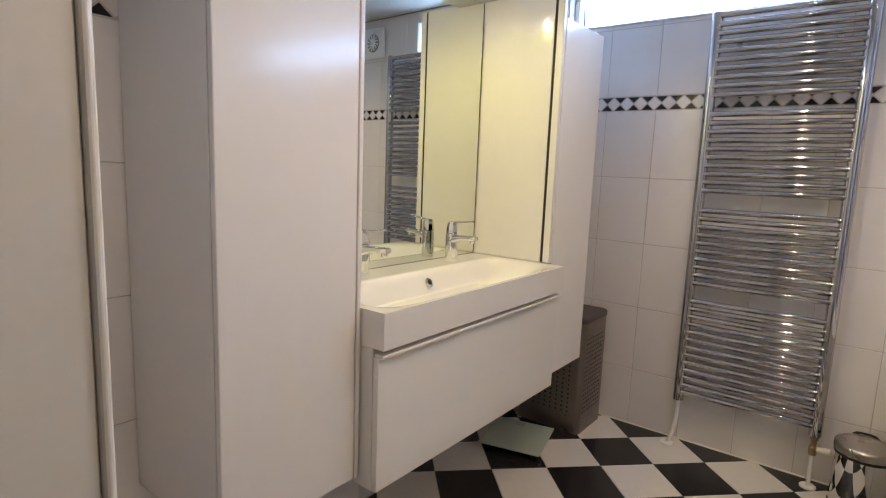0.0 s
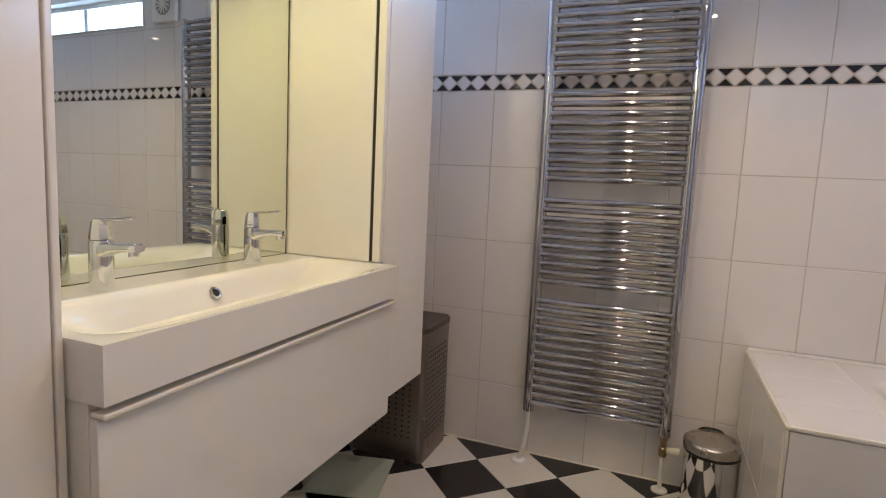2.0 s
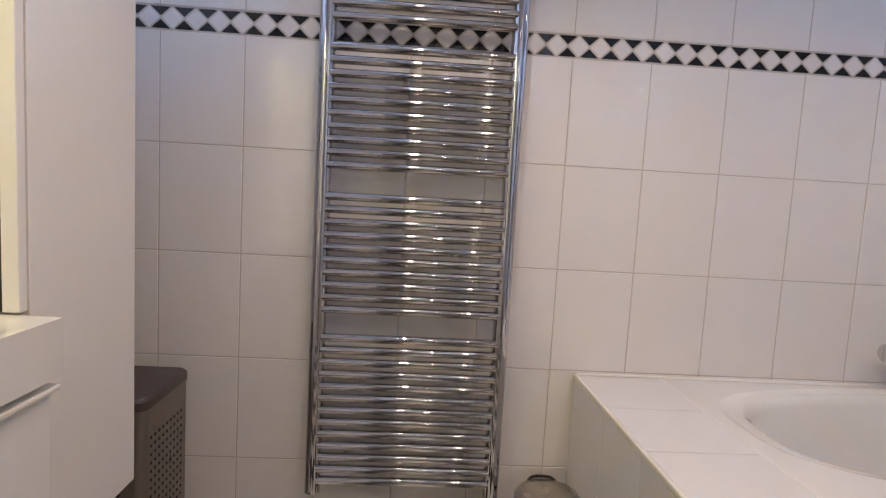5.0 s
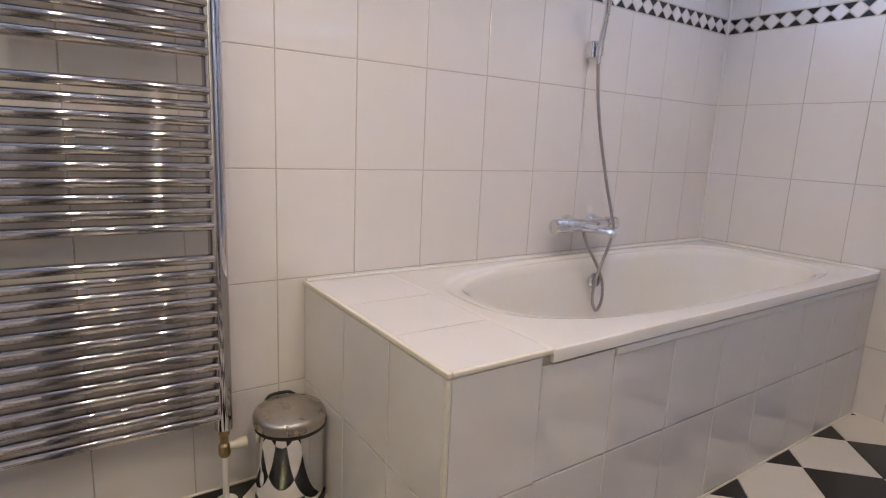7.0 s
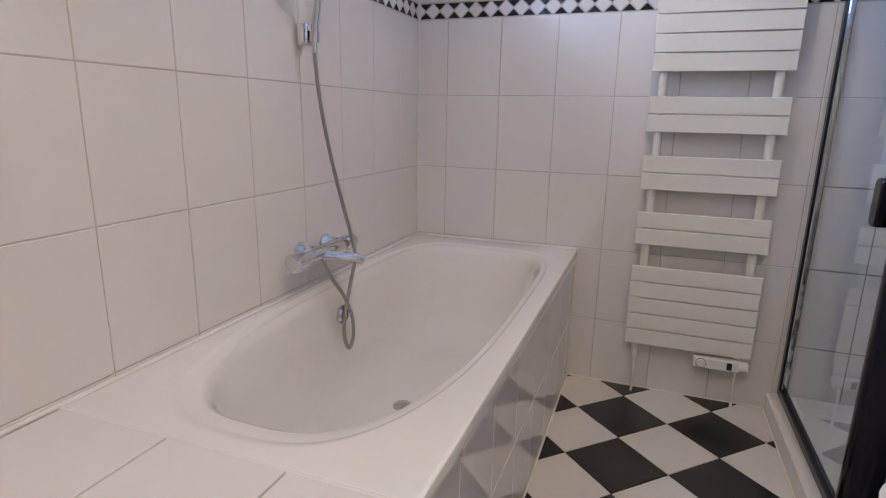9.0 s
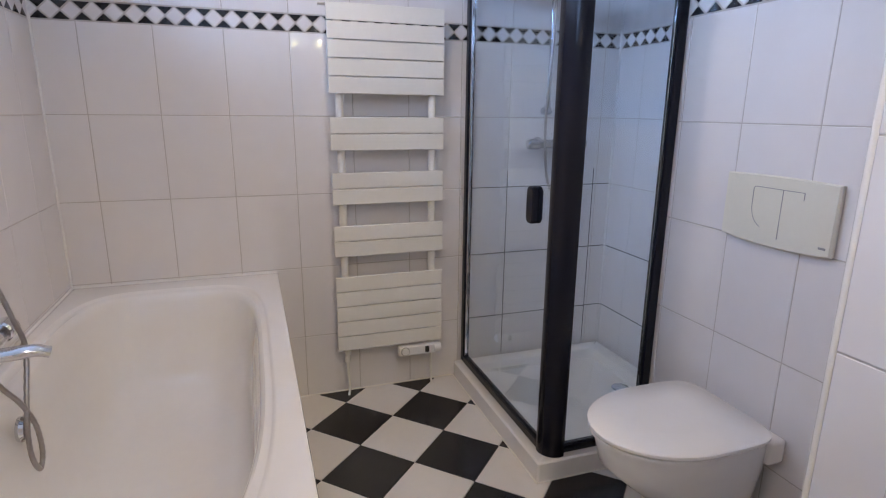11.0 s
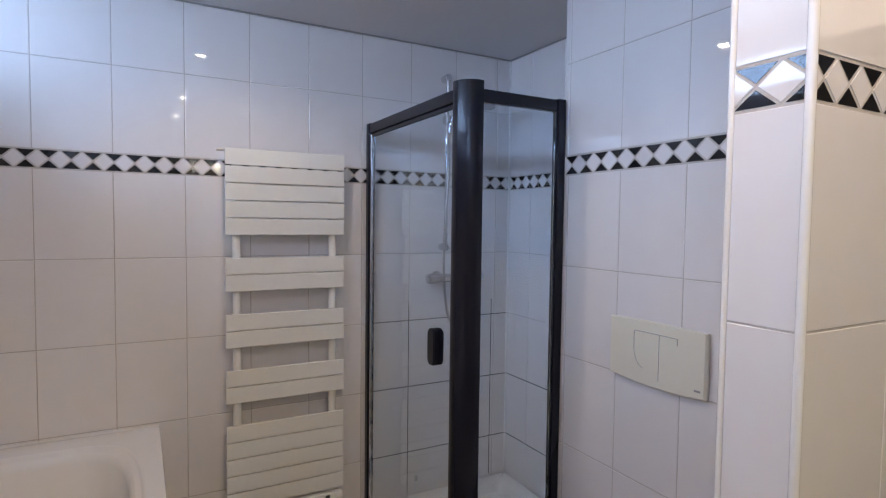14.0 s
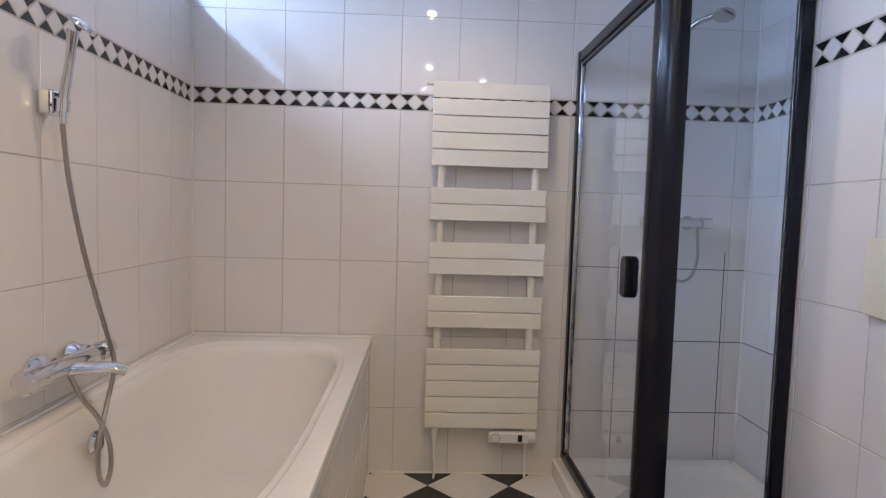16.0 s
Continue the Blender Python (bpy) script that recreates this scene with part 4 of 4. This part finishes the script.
def tile_wall(wall, origin, angle, length, joints, z_top=H, holes=(), bw=0.069, boff=0.0):
    """Tiles on a wall face that starts at origin and runs along angle; joints: where the upright joints lie along it."""
    m = Matrix.Translation(origin) @ Matrix.Rotation(radians(angle), 4, "Z")
    cols = [0.0] + [j for j in joints if 0.012 < j < length - 0.012] + [length]
    rows = [0.0, ROW0, ROW0 + ROWH, ROW0 + 2 * ROWH, ROW0 + 3 * ROWH, BZ0, None, BZ1, BZ1 + ROWH, z_top]

    def put(name, me, x, z):
        ob = new(name, me)
        ob.parent = wall
        ob.matrix_local = m @ Matrix.Translation((x, 0.0045, z))

    for z0, z1 in zip(rows, rows[1:]):
        if z0 is None or z1 is None:
            continue
        for a, b in zip(cols, cols[1:]):
            pieces = [(a + JOINT / 2, b - JOINT / 2, z0 + JOINT / 2, z1 - JOINT / 2)]
            for hx0, hx1, hz0, hz1 in holes:
                cut = []
                for p in pieces:
                    if p[1] <= hx0 or p[0] >= hx1 or p[3] <= hz0 or p[2] >= hz1:
                        cut.append(p)
                        continue
                    if p[0] < hx0 - 0.01:
                        cut.append((p[0], hx0, p[2], p[3]))
                    if p[1] > hx1 + 0.01:
                        cut.append((hx1, p[1], p[2], p[3]))
                    if p[2] < hz0 - 0.006:
                        cut.append((max(p[0], hx0), min(p[1], hx1), p[2], hz0))
                    if p[3] > hz1 + 0.006:
                        cut.append((max(p[0], hx0), min(p[1], hx1), hz1, p[3]))
                pieces = cut
            for p in pieces:
                if p[1] - p[0] > 0.008:
                    put("tile", tile_mesh(p[1] - p[0], p[3] - p[2], M_TILE, "w"), p[0], p[2])
    x = -boff - bw
    while x < length - 0.004:
        a, b = max(x, 0.0), min(x + 1.5 * bw, length)
        whole = border_mesh(bw - 0.0006, BZ1 - BZ0 - JOINT)
        if b - a > 1.49 * bw:
            put("border_tile", whole, x, BZ0 + JOINT / 2)
        elif b - a > 0.006:
            cut = bmesh.new()
            cut.from_mesh(whole)
            for at, side in ((a - x, -1), (b - x, 1)):
                bmesh.ops.bisect_plane(cut, geom=cut.verts[:] + cut.edges[:] + cut.faces[:], plane_co=(at, 0, 0), plane_no=(side, 0, 0), clear_outer=True)
            if len(cut.faces):
                me = whole.copy()
                cut.to_mesh(me)
                put("border_tile", me, x, BZ0 + JOINT / 2)
            cut.free()
        x += bw


def joints(first, length, step=COLW):
    out, j = [], first % step
    while j < length:
        out.append(j)
        j += step
    return out


tile_wall(wall_north, (WX, NY, 0), 0, EX - WX, joints(-WX, EX - WX), boff=0.0455, holes=((W1[0] - WX, W1[1] - WX, SILL, HEAD), (W2[0] - WX, W2[1] - WX, SILL, HEAD)))
tile_wall(wall_east, (EX, NY, 0), -90, NY - SHY, joints(NY - 3.008, NY - SHY), boff=0.0405)
tile_wall(wall_shower_back, (EX, SHY, 0), 180, EX - ALX, joints(EX - 3.05, EX - ALX), boff=0.03)
tile_wall(wall_toilet, (ALX, TOY, 0), 180, ALX - PX1, joints(ALX - 2.08, ALX - PX1), bw=0.0735, boff=0.029)
tile_wall(wall_toilet, (ALX, SHY, 0), 90, TOY - SHY, joints(0.13, TOY - SHY))
tile_wall(wall_partition, (PX1 - 0.010, PY, 0), 180, PX1 - PX0 - 0.020, [], bw=0.080, boff=0.044)
tile_wall(wall_partition, (PX0, PY - 0.010, 0), -90, PY - 0.010 - SY, joints(0.0, PY - SY), boff=0.041)
tile_wall(wall_partition, (PX1, TOY, 0), 90, PY - 0.010 - TOY, joints(PY - TOY, PY - TOY))
tile_wall(wall_west, (WX, SY, 0), 90, NY - SY, joints(0.19, NY - SY))

# filled joints in the inner corners
for x, y, owner in ((EX + 0.003, NY + 0.003, wall_north), (WX - 0.003, NY + 0.003, wall_north), (EX + 0.003, SHY - 0.003, wall_shower_back), (PX1 - 0.003, TOY - 0.003, wall_toilet), (WX - 0.003, SY + 0.003, wall_west)):
    part("corner_joint", tube([(x, y, 0), (x, y, H)], 0.0062, 10), M_TRIM, owner, smooth=True)

# rounded trims on the outer corners, and stained joints low in the shower
for x, y, size, owner in ((PX0 + 0.005, PY - 0.005, 0.0075, wall_partition), (PX1 - 0.006, PY - 0.006, 0.0055, wall_partition), (ALX - 0.006, TOY - 0.006, 0.0045, wall_toilet)):
    part("corner_trim", tube([(x, y, 0), (x, y, H)], size, 12), M_TRIM, owner, smooth=True)
stain = bmesh.new()
for zz in (ROW0, ROW0 + ROWH, ROW0 + 2 * ROWH):
    box(EX + 0.0036, EX + 0.007, SHY, 1.70, zz - 0.002, zz + 0.002, bm=stain)
    if zz < 0.8:
        box(ALX, EX, SHY - 0.007, SHY - 0.0036, zz - 0.002, zz + 0.002, bm=stain)
for yy in (3.008 - 6 * COLW, 3.008 - 8 * COLW + 0.02):
    box(EX + 0.0036, EX + 0.007, yy - 0.002, yy + 0.002, 0.09, 1.05, bm=stain)
part("stained_joint", stain, M_DARKGROUT, wall_east, "dark stained joints low in the shower")

part("sealant_bead", tube([(EX + 0.001, 1.775, 0.001), (EX + 0.001, BY0, 0.001)], 0.0045, 8), M_CREAMTRIM, floor, "yellowed bead of sealant along the wall", smooth=True)
part("sealant_bead", tube([(WX, NY + 0.001, 0.001), (1.09, NY + 0.001, 0.001)], 0.0045, 8), M_CREAMTRIM, floor, "yellowed bead of sealant along the wall", smooth=True)
part("sealant_bead", tube([(1.09, BY0 - 0.001, 0.001), (EX, BY0 + 0.004, 0.001)], 0.004, 8), M_CREAMTRIM, floor, "yellowed bead of sealant along the bath", smooth=True)
part("sealant_bead", tube([(2.317, 1.29, 0.001), (2.317, 1.769, 0.001), (EX, 1.769, 0.001)], 0.004, 8), M_CREAMTRIM, floor, "yellowed bead of sealant along the tray", smooth=True)
# floor tiles on the diagonal
DIAG, FX, FY = 0.3595, 2.942, 2.341


def clip(poly, axis, limit, keep_low):
    out = []
    for i, p in enumerate(poly):
        q = poly[(i + 1) % len(poly)]
        ip, iq = ((p[axis] <= limit) == keep_low), ((q[axis] <= limit) == keep_low)
        if ip:
            out.append(p)
        if ip != iq:
            t = (limit - p[axis]) / (q[axis] - p[axis])
            out.append((p[0] + t * (q[0] - p[0]), p[1] + t * (q[1] - p[1])))
    return out


_diamonds = {}


def floor_tile(cx, cy, mat, key, area):
    r = DIAG / 2 - 0.0022
    poly = [(r, 0), (0, r), (-r, 0), (0, -r)]
    full = area[0] <= cx - r and cx + r <= area[1] and area[2] <= cy - r and cy + r <= area[3]
    if not full:
        for axis, limit, low in ((0, area[0] - cx, False), (0, area[1] - cx, True), (1, area[2] - cy, False), (1, area[3] - cy, True)):
            poly = clip(poly, axis, limit, low)
            if len(poly) < 3:
                return
    if full and key in _diamonds:
        me = _diamonds[key]
    else:
        bm = bmesh.new()
        c = Vector((sum(p[0] for p in poly) / len(poly), sum(p[1] for p in poly) / len(poly), 0))
        low = [bm.verts.new((x, y, -0.009)) for x, y in poly]
        mid = [bm.verts.new((x, y, -0.0012)) for x, y in poly]
        top = [bm.verts.new(Vector((x, y, 0)) + (c - Vector((x, y, 0))).normalized() * 0.0016) for x, y in poly]
        n = len(poly)
        for a, b in ((low, mid), (mid, top)):
            for i in range(n):
                bm.faces.new((a[i], a[(i + 1) % n], b[(i + 1) % n], b[i]))
        bm.faces.new(top)
        me = bpy.data.meshes.new("tile")
        bm.to_mesh(me)
        bm.free()
        me.materials.append(mat)
        if full:
            _diamonds[key] = me
    ob = new("tile", me)
    ob.parent = floor
    ob.location = (cx, cy, 0)


for i in range(-13, 4):
    for j in range(-11, 5):
        for half, mat, key in ((0.0, M_FLOORBLACK, "black"), (0.5, M_FLOORWHITE, "white")):
            cx, cy = FX + (i + half) * DIAG, FY + (j + half) * DIAG
            if cx > 1.6 and cy > BY0 + 0.3:
                continue
            area = (WX, EX, SHY, NY) if cy > SHY + 0.05 else (WX, PX0, -1.2, SHY)
            floor_tile(cx, cy, mat, key, area)
